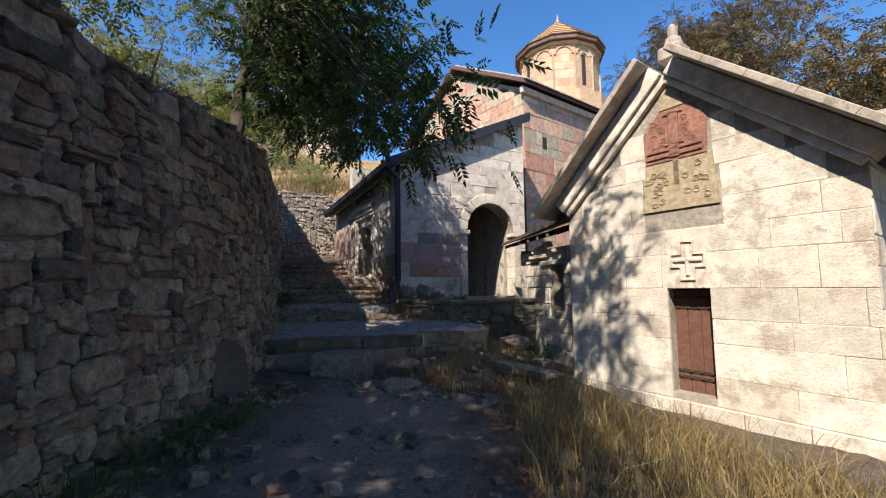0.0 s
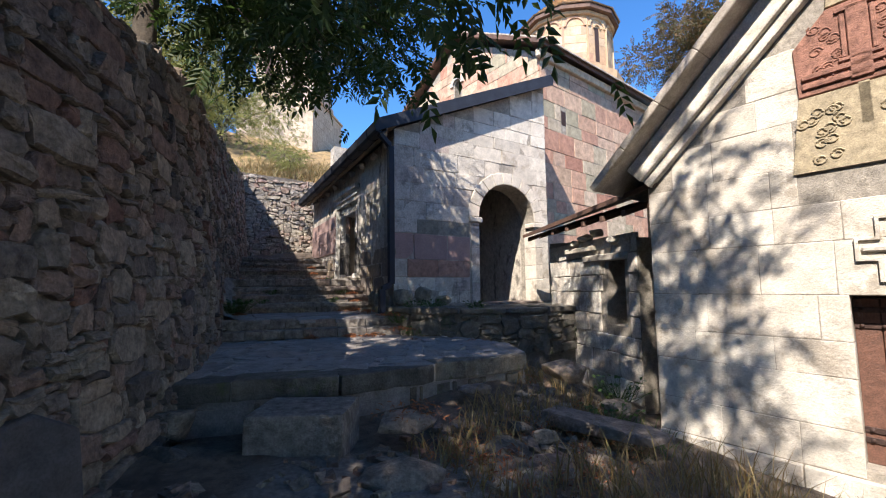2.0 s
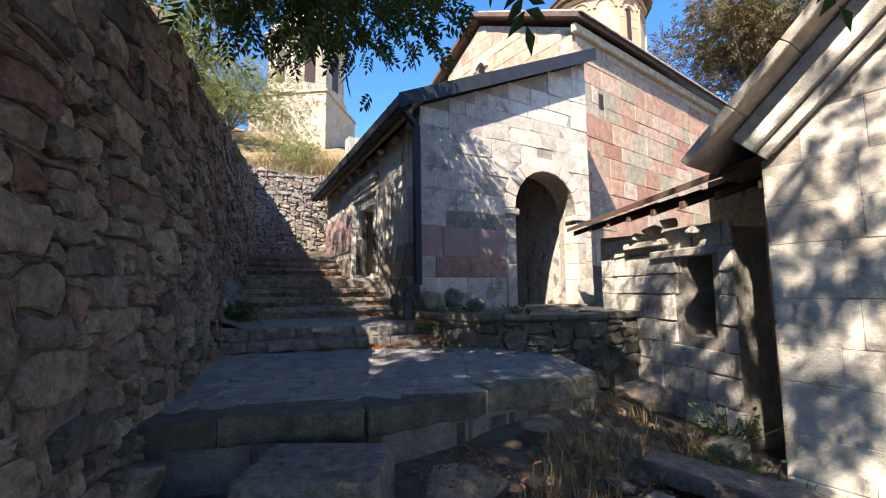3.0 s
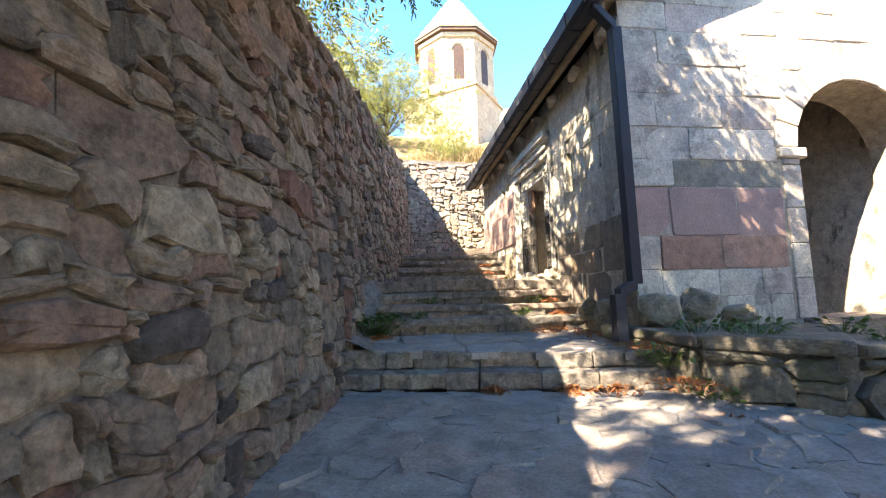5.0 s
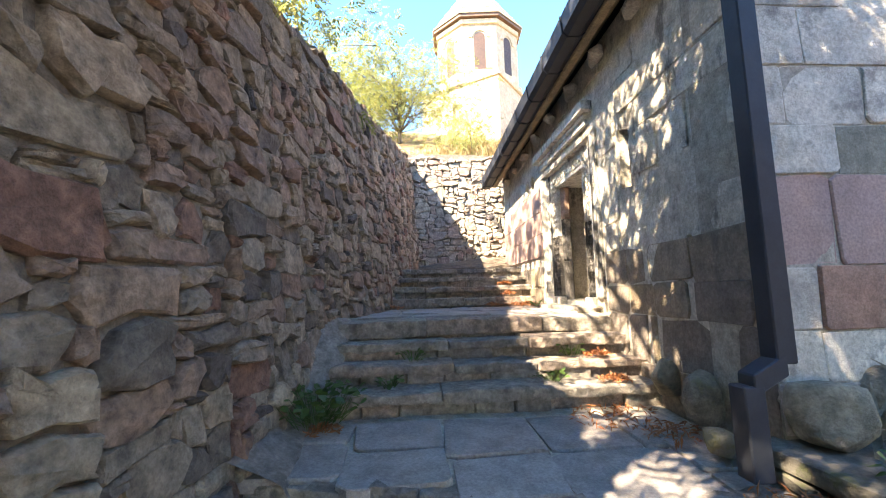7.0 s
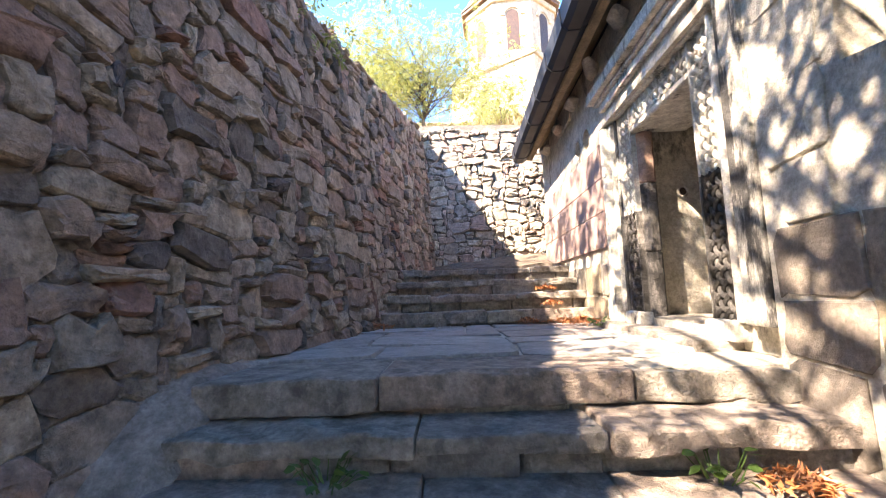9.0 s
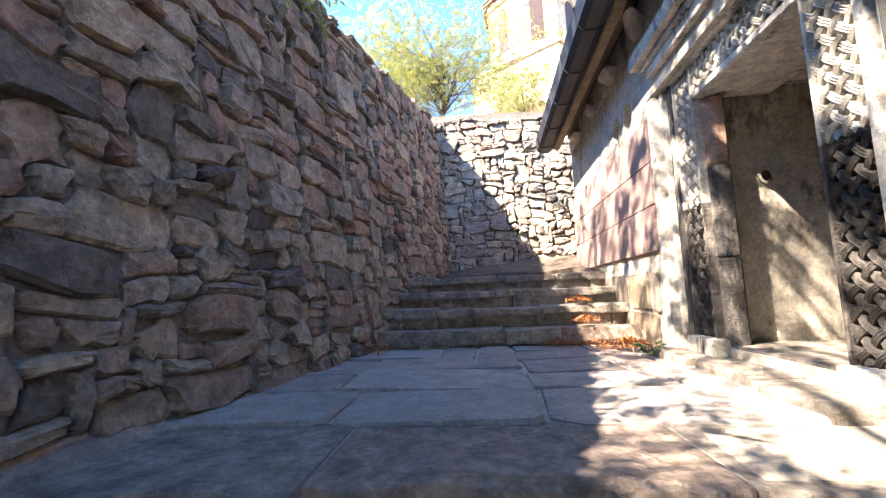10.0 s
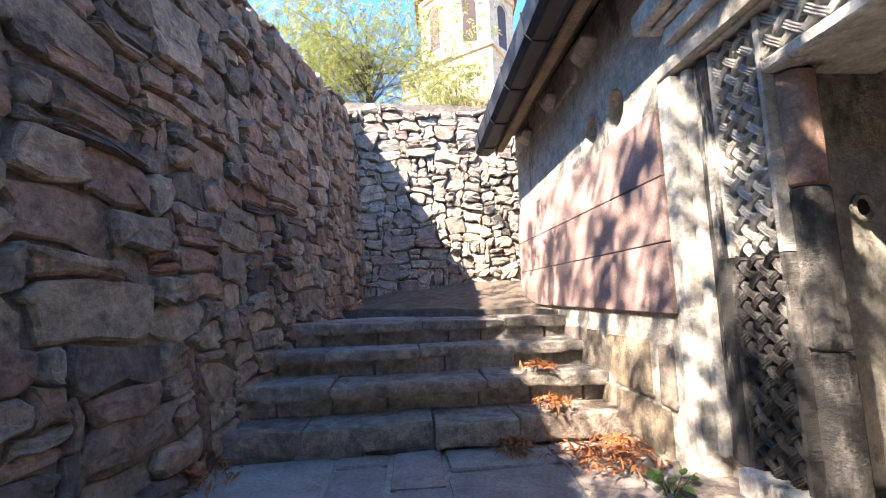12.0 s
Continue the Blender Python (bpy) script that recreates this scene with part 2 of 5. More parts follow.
def trodden(m, x0, x1, y1, colour):
    """A worn strip of the ground, with ragged edges, along the walk."""
    n, l = m.node_tree.nodes, m.node_tree.links
    b = n["Principled BSDF"]
    src = b.inputs["Base Color"].links[0].from_socket
    geo = n.new("ShaderNodeNewGeometry")
    no = n.new("ShaderNodeTexNoise")
    no.inputs["Scale"].default_value, no.inputs["Detail"].default_value = 1.6, 6
    l.new(geo.outputs["Position"], no.inputs["Vector"])
    xyz = n.new("ShaderNodeSeparateXYZ")
    l.new(geo.outputs["Position"], xyz.inputs[0])
    wob = n.new("ShaderNodeMath")
    wob.operation = "MULTIPLY_ADD"
    wob.inputs[1].default_value = 1.6
    l.new(no.outputs[0], wob.inputs[0])
    l.new(xyz.outputs[0], wob.inputs[2])
    last = None
    for sock, a, c in ((wob.outputs[0], x0 + 0.5, x0 + 1.0), (wob.outputs[0], x1 + 1.1, x1 + 0.5), (xyz.outputs[1], y1 + 0.6, y1)):
        r = n.new("ShaderNodeMapRange")
        r.inputs[1].default_value, r.inputs[2].default_value = a, c
        l.new(sock, r.inputs[0])
        if last is None:
            last = r.outputs[0]
        else:
            mu = n.new("ShaderNodeMath")
            mu.operation = "MULTIPLY"
            l.new(last, mu.inputs[0])
            l.new(r.outputs[0], mu.inputs[1])
            last = mu.outputs[0]
    fine = n.new("ShaderNodeTexNoise")
    fine.inputs["Scale"].default_value, fine.inputs["Detail"].default_value = 22, 8
    l.new(geo.outputs["Position"], fine.inputs["Vector"])
    fr = n.new("ShaderNodeMapRange")
    fr.inputs[1].default_value, fr.inputs[2].default_value, fr.inputs[3].default_value, fr.inputs[4].default_value = 0.3, 0.7, 0.65, 1.35
    l.new(fine.outputs[0], fr.inputs[0])
    sc = n.new("ShaderNodeVectorMath")
    sc.operation = "SCALE"
    sc.inputs[0].default_value = colour
    l.new(fr.outputs[0], sc.inputs["Scale"])
    mx = n.new("ShaderNodeMix")
    mx.data_type = "RGBA"
    l.new(last, mx.inputs[0])
    l.new(src, mx.inputs[6])
    l.new(sc.outputs[0], mx.inputs[7])
    l.new(mx.outputs[2], b.inputs["Base Color"])


trodden(earth, -1.75, 0.2, 6.6, (0.20, 0.178, 0.155))

# ---- building helpers ----
def mesh_of(bm, name, material, smooth=False):
    me = bpy.data.meshes.new(name)
    bm.normal_update()
    bm.to_mesh(me)
    bm.free()
    me.materials.append(material)
    if smooth:
        me.shade_smooth()
    return me


def part(name, bm, material, parent=None, label="", smooth=False):
    ob = new(name, mesh_of(bm, name, material, smooth))
    if parent is not None:
        ob.parent = parent
        ob.matrix_parent_inverse = parent.matrix_world.inverted()
    if label:
        ob["label"] = label
    return ob


def thing(name, place, label, category, group="", kind=""):
    e = new(name)
    e.location = place
    e.matrix_world = Matrix.Translation(place)
    return tagged(e, label, category, group, kind)


def raw(verts, faces, bm=None):
    bm = bm or bmesh.new()
    vs = [bm.verts.new(v) for v in verts]
    for f in faces:
        bm.faces.new([vs[i] for i in f])
    return bm


def prism(poly, z0, z1, bm=None, lift=None):
    """An upright prism over a plan polygon; lift(x, y) is added to the top."""
    n = len(poly)
    lift = lift or (lambda x, y: 0.0)
    vs = [(x, y, z0) for x, y in poly] + [(x, y, z1 + lift(x, y)) for x, y in poly]
    a = sum(poly[i][0] * poly[(i + 1) % n][1] - poly[(i + 1) % n][0] * poly[i][1] for i in range(n))
    r = range(n) if a > 0 else range(n - 1, -1, -1)
    r = list(r)
    fs = [[r[-1 - i] for i in range(n)], [n + i for i in r]]
    fs += [[r[i], r[(i + 1) % n], n + r[(i + 1) % n], n + r[i]] for i in range(n)]
    return raw(vs, fs, bm)


def solid(pts_a, pts_b, bm=None):
    """A solid between two rings of 3D points."""
    n = len(pts_a)
    bm = raw(list(pts_a) + list(pts_b), [list(range(n))[::-1], [n + i for i in range(n)]] + [[i, (i + 1) % n, n + (i + 1) % n, n + i] for i in range(n)], bm)
    return bm


def fix(bm):
    bmesh.ops.recalc_face_normals(bm, faces=bm.faces[:])
    return bm


def bevel(bm, w=0.01, seg=1):
    bmesh.ops.bevel(bm, geom=bm.edges[:], offset=w, segments=seg, affect="EDGES", profile=0.6)
    return bm


def tube(points, radii, sides=8, bm=None):
    bm = bm or bmesh.new()
    rings = []
    for i, p in enumerate(points):
        p = Vector(p)
        a, b = Vector(points[max(0, i - 1)]), Vector(points[min(len(points) - 1, i + 1)])
        q = (b - a).to_track_quat("Z", "Y")
        r = radii[i] if hasattr(radii, "__len__") else radii
        rings.append([bm.verts.new(p + q @ Vector((r * math.cos(k * math.tau / sides), r * math.sin(k * math.tau / sides), 0))) for k in range(sides)])
    for r0, r1 in zip(rings, rings[1:]):
        for k in range(sides):
            bm.faces.new((r0[k], r0[(k + 1) % sides], r1[(k + 1) % sides], r1[k]))
    bm.faces.new(rings[0][::-1])
    bm.faces.new(rings[-1])
    return bm


class Face:
    """A wall face: s metres along d from o, z up, out metres proud."""
    def __init__(self, o, d):
        self.o, self.d = Vector((o[0], o[1], 0)), Vector((d[0], d[1], 0)).normalized()
        self.n = Vector((self.d.y, -self.d.x, 0))

    def at(self, s, z, out=0.0):
        p = self.o + self.d * s + self.n * out
        return Vector((p.x, p.y, z))

    def box(self, s0, s1, z0, z1, o0, o1, bm=None):
        a = [self.at(s0, z0, o0), self.at(s1, z0, o0), self.at(s1, z1, o0), self.at(s0, z1, o0)]
        b = [self.at(s0, z0, o1), self.at(s1, z0, o1), self.at(s1, z1, o1), self.at(s0, z1, o1)]
        return solid(a, b, bm)

    def slab(self, poly, o0, o1, bm=None):
        return solid([self.at(s, z, o0) for s, z in poly], [self.at(s, z, o1) for s, z in poly], bm)

    def wall(self, outer, holes, thick, bm=None):
        """A thick wall with openings that go through it."""
        from mathutils.geometry import tessellate_polygon
        bm = bm or bmesh.new()
        rings = [outer] + holes
        flat = [p for r in rings for p in r]
        tris = tessellate_polygon([[Vector((s, z, 0)) for s, z in r] for r in rings])
        f = [bm.verts.new(self.at(s, z, 0)) for s, z in flat]
        b = [bm.verts.new(self.at(s, z, -thick)) for s, z in flat]
        for t in tris:
            bm.faces.new([f[i] for i in t])
            bm.faces.new([b[i] for i in t][::-1])
        k = 0
        for r in rings:
            m = len(r)
            for i in range(m):
                j = (i + 1) % m
                bm.faces.new((f[k + i], f[k + j], b[k + j], b[k + i]))
            k += m
        return fix(bm)


def arch(s, z0, z1, half, n=10, squeeze=1.0):
    """An arched opening's outline."""
    return [(s - half, z0), (s + half, z0)] + [(s + half * math.cos(a), z1 + half * squeeze * math.sin(a)) for a in [math.pi * i / n for i in range(n + 1)]]


def inside(poly, s, z):
    c, n = False, len(poly)
    for i in range(n):
        (a, b), (p, q) = poly[i], poly[i - 1]
        if (b > z) != (q > z) and s < (p - a) * (z - b) / (q - b) + a:
            c = not c
    return c


def pack(rng, s0, s1, z0, z1, cs, cz, free, sizes):
    """Uncoursed rubble: random rectangles on a fine grid, where free(s, z)."""
    ns, nz = int((s1 - s0) / cs), int((z1 - z0) / cz)
    taken = np.zeros((ns, nz), bool)
    for i in range(ns):
        for j in range(nz):
            if not free(s0 + (i + 0.5) * cs, z0 + (j + 0.5) * cz):
                taken[i, j] = True
    out = []
    for j in range(nz):
        for i in range(ns):
            if taken[i, j]:
                continue
            w, h = sizes[int(rng.random() ** 1.3 * len(sizes))]
            while w > 1 and (i + w > ns or taken[i:i + w, j].any()):
                w -= 1
            while h > 1 and (j + h > nz or taken[i:i + w, j:j + h].any()):
                h -= 1
            taken[i:i + w, j:j + h] = True
            out.append((s0 + i * cs, s0 + (i + w) * cs, z0 + j * cz, z0 + (j + h) * cz))
    return out


def courses(rng, s0, s1, z0, z1, heights, widths, free, step_s=0.08):
    """Coursed ashlar blocks, cut where not free(s, z)."""
    out, z, k = [], z0, 0
    while z < z1 - 0.05:
        h = min(heights[k % len(heights)], z1 - z)
        k += 1
        s, start = s0 + 0.0, None
        want = rng.uniform(*widths) * rng.uniform(0.4, 1)
        while s < s1 + step_s:
            ok = s < s1 - 1e-6 and free(s + step_s / 2, z + h * 0.25) and free(s + step_s / 2, z + h * 0.8)
            if ok and start is None:
                start = s
            if start is not None and (not ok or s - start >= want):
                if s - start > 0.05:
                    out.append((start, min(s, s1), z, z + h))
                start = s if ok else None
                want = rng.uniform(*widths)
            s += step_s
        z += h
    return out


def stone(bm, put, s0, s1, z0, z1, rng, gap, proud, rough, chamfer=0.25):
    """One stone with an uneven outline and a rounded face. put(s, z, out) gives the place."""
    w, h = s1 - s0, z1 - z0
    gap = min(gap, w * 0.2, h * 0.2)
    s0, s1, z0, z1 = s0 + gap, s1 - gap, z0 + gap, z1 - gap
    w, h = s1 - s0, z1 - z0
    c = min(w, h) * chamfer
    ring = []
    for (cs, cz, a, b) in ((s0, z0, 1, 1), (s1, z0, -1, 1), (s1, z1, -1, -1), (s0, z1, 1, -1)):
        k1, k2 = c * rng.uniform(0.1, 1.3), c * rng.uniform(0.1, 1.3)
        p, q = (cs + a * k1, cz), (cs, cz + b * k2)
        ring += [q, p] if a * b > 0 else [p, q]
    if chamfer > 0.2:
        ring = [r for i in range(8) for r in ((ring[i], ((ring[i][0] + ring[(i + 1) % 8][0]) / 2, (ring[i][1] + ring[(i + 1) % 8][1]) / 2)) if i % 2 else (ring[i],))]
    jit = min(w, h) * rough
    ring = [(s + rng.uniform(-jit, jit), z + rng.uniform(-jit, jit)) for s, z in ring]
    cs, cz = (s0 + s1) / 2, (z0 + z1) / 2
    base = [bm.verts.new(put(s, z, -0.05)) for s, z in ring]
    lip = [bm.verts.new(put(s, z, proud * rng.uniform(0.35, 0.8))) for s, z in ring]
    ins = min(0.016 if chamfer > 0.2 else 0.007, 0.2 * min(w, h))
    kx, kz = 1 - 2 * ins / max(w, 0.01), 1 - 2 * ins / max(h, 0.01)
    tx, tz = rng.uniform(-rough, rough) * 0.6, rng.uniform(-rough, rough) * 0.6
    top = [bm.verts.new(put(cs + (s - cs) * kx, cz + (z - cz) * kz, proud + tx * (s - cs) + tz * (z - cz) + rng.uniform(-0.2, 0.2) * proud * min(1, rough * 8))) for s, z in ring]
    ox, oz = rng.uniform(-0.2, 0.2) * w, rng.uniform(-0.2, 0.2) * h
    mid = bm.verts.new(put(cs + ox, cz + oz, proud * rng.uniform(0.9, 1.25)))
    n = len(ring)
    for i in range(n):
        j = (i + 1) % n
        bm.faces.new((base[i], base[j], lip[j], lip[i]))
        bm.faces.new((lip[i], lip[j], top[j], top[i]))
        bm.faces.new((top[i], top[j], mid))


def lay(parent, put, rects, rng, gap, proud, rough, chamfer, material, joined, near=None, limit=300, name="stone", label=""):
    """Stones as parts, the nearest first; those past the limit joined as one part."""
    if near:
        rects = sorted(rects, key=near)
    for r in rects[:limit]:
        bm = bmesh.new()
        stone(bm, put, *r, rng, gap, proud * rng.uniform(0.4, 1.6), rough, chamfer)
        part(name, bm, material, parent)
    if len(rects) > limit:
        bm = bmesh.new()
        for r in rects[limit:]:
            stone(bm, put, *r, rng, gap, proud * rng.uniform(0.4, 1.6), rough, chamfer)
        ob = part(name + "work", bm, joined, parent)
        ob["kind"] = "stuff"

# ---- plan ----
C = Vector((-1.22, 11.80))
U, V = Vector((0.875, 0.485)), Vector((-0.485, 0.875))


def uv(u, v):
    p = C + U * u + V * v
    return (p.x, p.y)


def uvs(u, v):
    """As uv, along the narthex side wall, which swings slightly away from the stairs."""
    return uv(u + 0.02 * v, v)


WALL = [(-2.75, -9.0), (-2.75, -2.0), (-2.80, 3.5), (-3.0, 6.1), (-3.55, 8.3), (-4.4, 10.5), (-5.5, 13.1), (-7.4, 18.3), (-8.4, 21.0)]
TOPS = [(-9.0, 3.3), (0.0, 3.45), (3.7, 3.6), (6.4, 4.0), (8.5, 4.45), (10.5, 4.65), (12.7, 5.15), (16.5, 5.6), (18.3, 5.9), (21.0, 6.0)]


def lerp(table, y):
    for (a, p), (b, q) in zip(table, table[1:]):
        if y <= b:
            return p + (q - p) * max(0.0, (y - a)) / (b - a)
    return table[-1][1]


def wall_x(y):
    return lerp([(b, a) for a, b in WALL], y)


def wall_top(y):
    return lerp(TOPS, y)


def foot(y):
    return lerp([(-9, 0.0), (7.5, 0.0), (8.0, 0.5), (10.2, 0.55), (10.6, 0.95), (12.0, 1.0), (13.0, 1.8), (15.8, 1.85), (17, 2.6), (30, 2.8)], y)


def ground_z(x, y):
    w = wall_x(min(max(y, -9), 21))
    n = 0.06 * noise.noise((x * 1.3, y * 1.3, 0)) + 0.02 * noise.noise((x * 5, y * 5, 3))
    if y > 20.3 + 0.54 * (x + 7.5) + 0.35 and x < 4:
        up = 6.0 + max(0.0, y - 20.3) * 0.42
        side = max(0.0, (-8.5 - x)) * 0.25
        return min(up + side, 13 + 0.03 * y) + n * 4
    if x < w - 0.42:
        rise = wall_top(min(max(y, -9), 21)) - 0.12
        return min(rise + max(0.0, w - 1.2 - x) * 0.42, 16 + 0.03 * abs(x)) + n * 2
    low = -0.16 * min(max(0.0, x - 0.35), 3.0) + 0.06 * max(0.0, -0.4 - x) * (1 if y < 7 else 0)
    if y > 7.4:
        t = min(1.0, (y - 7.4) / 2.6)
        low += t * 0.55 * max(0.0, min(1.0, (2.6 - x) / 2.4))
    if y > 17.5 and x < -2:
        low = 2.66 + 0.22 * max(0.0, min(1.5, y - 18.0))
    elif y > 10 and x < 0.5:
        low = min(low, 0.45)
    far = max(0.0, math.hypot(x, y) - 45)
    return low + n - 0.02 * far


def axis(lo, hi, fine_lo, fine_hi, d):
    a = list(np.arange(fine_lo, fine_hi + d / 2, d))
    x, k = fine_lo, d
    while x > lo:
        k *= 1.35
        x -= k
        a.insert(0, x)
    x, k = fine_hi, d
    while x < hi:
        k *= 1.35
        x += k
        a.append(x)
    return a


xs, ys = axis(-900, 900, -9.5, 6.5, 0.2), axis(-900, 900, -3, 23, 0.2)
verts = [(x, y, ground_z(x, y)) for y in ys for x in xs]
nx = len(xs)
faces = [(j * nx + i, j * nx + i + 1, (j + 1) * nx + i + 1, (j + 1) * nx + i) for j in range(len(ys) - 1) for i in range(nx - 1)]
me = bpy.data.meshes.new("ground")
me.from_pydata(verts, [], faces)
me.materials.append(earth)
me.materials.append(slope)
for p in me.polygons:
    c = p.center
    p.material_index = 1 if c.x < wall_x(min(max(c.y, -9), 21)) - 0.3 or c.z > 4.5 or abs(c.x) > 30 else 0
me.shade_smooth()
tagged(new("ground", me), "dry earth and grassy hillside ground", "ground", kind="structure")

# ---- retaining wall beside the stairs ----
lens_ = [0.0]
for a, b in zip(WALL, WALL[1:]):
    lens_.append(lens_[-1] + math.dist(a, b))


def along(s):
    for i in range(len(WALL) - 1):
        if s <= lens_[i + 1] or i == len(WALL) - 2:
            a, b = Vector(WALL[i]), Vector(WALL[i + 1])
            return a + (b - a) * (s - lens_[i]) / (lens_[i + 1] - lens_[i])


def put_wall(s, z, out):
    """Smoothed along the bends, with a batter and a slight bulge."""
    p = sum((along(min(max(s + k, 0), lens_[-1])) for k in (-0.8, -0.4, 0.0, 0.4, 0.8)), Vector((0, 0))) / 5
    t = (along(min(s + 0.6, lens_[-1])) - along(max(s - 0.6, 0))).normalized()
    n = Vector((t.y, -t.x))
    bat = 0.085 * (foot(p.y) + 2.0 - z) + 0.05 * noise.noise((s * 0.5, z * 0.6, 7))
    q = p + n * (bat + out)
    return Vector((q.x, q.y, z))


bm = bmesh.new()
grid = []
ss = list(np.arange(0, lens_[-1], 0.4)) + [lens_[-1]]
for s in ss:
    y = along(s).y
    top = wall_top(y) - 0.05 + 0.05 * noise.noise((s * 2, 0, 0))
    zs = [foot(y) - 0.8 + (top - foot(y) + 0.8) * k / 5 for k in range(6)]
    grid.append([bm.verts.new(put_wall(s, z, 0.0)) for z in zs] + [bm.verts.new(put_wall(s, zs[-1], -0.75)), bm.verts.new(put_wall(s, zs[0], -0.75))])
for a, b in zip(grid, grid[1:]):
    for k in range(8):
        bm.faces.new((a[k], b[k], b[(k + 1) % 8], a[(k + 1) % 8]))
bm.faces.new(grid[0])
bm.faces.new(grid[-1][::-1])
wall_left = tagged(part("wall_west", fix(bm), mortar), "tall rubble retaining wall of grey, tan and reddish stones", "stone wall", kind="structure")

# ---- stairs and paving ----
rng = random.Random(4)


def slabs(parent, u0, u1, v0, v1, z, thick, cuts, org=None, du=None, material=None):
    """A tread of separate worn slabs; org and du turn it."""
    place = uv if org is None else (lambda a, b: (org[0] + du[0] * a - du[1] * b, org[1] + du[1] * a + du[0] * b))
    edges = [u0] + cuts + [u1]
    for a, b in zip(edges, edges[1:]):
        jz, jv = rng.uniform(-0.012, 0.012), rng.uniform(-0.03, 0.03)
        m = max(3, int((b - a) / 0.13))
        fr = [(a + 0.004 + (b - a - 0.008) * i / m, v0 + jv + rng.uniform(-0.034, 0.03)) for i in range(m + 1)]
        poly = [place(*p) for p in fr] + [place(b - 0.004, v1), place(a + 0.004, v1)]
        bm = prism(poly, z - thick, z + jz)
        for vtx in bm.verts:
            vtx.co.z += rng.uniform(-0.012, 0.010) if vtx.co.z > z - 0.02 else rng.uniform(-0.004, 0.022)
        part("step_slab", bevel(fix(bm), 0.018, 2), material or step, parent, smooth=False)


stairs = tagged(part("stairs", prism([uv(-3.6, 1.35), uv(0.02, 1.35), uv(0.02, 2.3), uv(-3.6, 2.3)], 0.2, 1.2), mortar), "worn stone stairs climbing beside the narthex wall", "stairs", kind="structure")
F2 = [(1.22, 1.255), (1.53, 1.435), (1.85, 1.615), (2.15, 1.80)]
F3 = [(5.24, 2.0), (5.56, 2.205), (5.92, 2.405), (6.34, 2.59)]
for flight in (F2, F3):
    for i, (v0, z) in enumerate(flight):
        prev = z - 0.19
        # riser stones under the lip
        u, end = -3.0 if v0 < 3 else -3.3, 0.02 * v0 + 0.03
        while u < end - 0.01:
            w = rng.uniform(0.25, 0.7)
            b = min(u + w, end)
            if b - u > 0.08:
                bm = prism([uv(u + 0.006, v0 + 0.065 + rng.uniform(-0.03, 0.025)), uv(b - 0.006, v0 + 0.065 + rng.uniform(-0.03, 0.025)), uv(b - 0.006, v0 + 0.4), uv(u + 0.006, v0 + 0.4)], prev - 0.03, z - 0.075)
                part("riser_stone", bevel(fix(bm), 0.012), step, stairs)
            u = b if b > u else u + w
        cuts, c = [], -3.0 + rng.uniform(0.8, 1.2)
        while c < -0.35:
            cuts.append(c)
            c += rng.uniform(0.55, 1.15)
        if v0 == 2.15:
            cuts = [-2.05, -0.75]
        deep = {2.15: 0.66, 6.34: 0.55}.get(v0, 0.42)
        slabs(stairs, -2.98 if v0 < 3 else -3.3, end - 0.02, v0, v0 + deep, z, 0.17 if v0 in (5.24, 2.15) else 0.10, cuts)
# two low steps between the platform and the narrow landing
A0, A1 = Vector((-4.45, 10.15)), Vector((-0.95, 11.09))
ad = (A1 - A0).normalized()
for off, z in ((0.0, 0.825), (0.28, 0.985)):
    slabs(stairs, 0.0, 3.62, off, off + 0.42, z, 0.17, [0.75, 1.05, 1.42, 1.75, 2.35, 2.9], A0, ad)

pavement = tagged(part("pavement", prism([(-4.5, 10.55), (-1.05, 11.47), uv(0.0, 0.0), uv(0.0, 1.3), uv(-3.5, 1.3)], 0.1, 0.965, lift=lambda x, y: 0.068 * ((x - C.x) * V.x + (y - C.y) * V.y)), joint), "grey flagstone landings and platform with pale joints", "paving", kind="structure")
part("landing_core", prism([uv(-3.5, 2.25), uvs(0.02, 2.25), uvs(0.02, 7.6), uv(-3.4, 7.6)], 0.2, 1.795), joint, pavement)
part("landing_core", prism([uv(-3.4, 6.45), uvs(0.02, 6.45), uvs(0.02, 7.6), uv(-3.4, 7.6)], 1.7, 2.55), mortar, pavement)


def flags(region, z, rects, gap=0.012, rough=0.05):
    for r in rects:
        bm = bmesh.new()
        stone(bm, lambda s, t, o: Vector((*uv(s, t), z + o + (0.068 * t if z < 1.2 else 0.0))), *r, rng, gap, 0.018 * rng.uniform(0.8, 1.3), rough, 0.12)
        part("flagstone", bm, flag, region)


fl = [(a, b, c, d) for a, b, c, d in pack(rng, -3.06, 0.17, 2.72, 5.32, 0.17, 0.17, lambda s, z: True, [(5, 3), (6, 4), (4, 3), (7, 4), (4, 4), (5, 4)])]
flags(pavement, 1.797, fl)
fl = pack(rng, -3.5, -0.02, -0.75, 1.2, 0.17, 0.17, lambda s, z: z > 0.32 - 0.24 * (s + 3.2) and z < 1.25, [(4, 3), (5, 3), (6, 4), (4, 4), (3, 3)])
flags(pavement, 0.97, fl)
fl = pack(rng, -3.5, 0.33, 6.84, 7.6, 0.17, 0.17, lambda s, z: True, [(3, 2), (4, 2), (2, 2)])
flags(pavement, 2.565, fl)

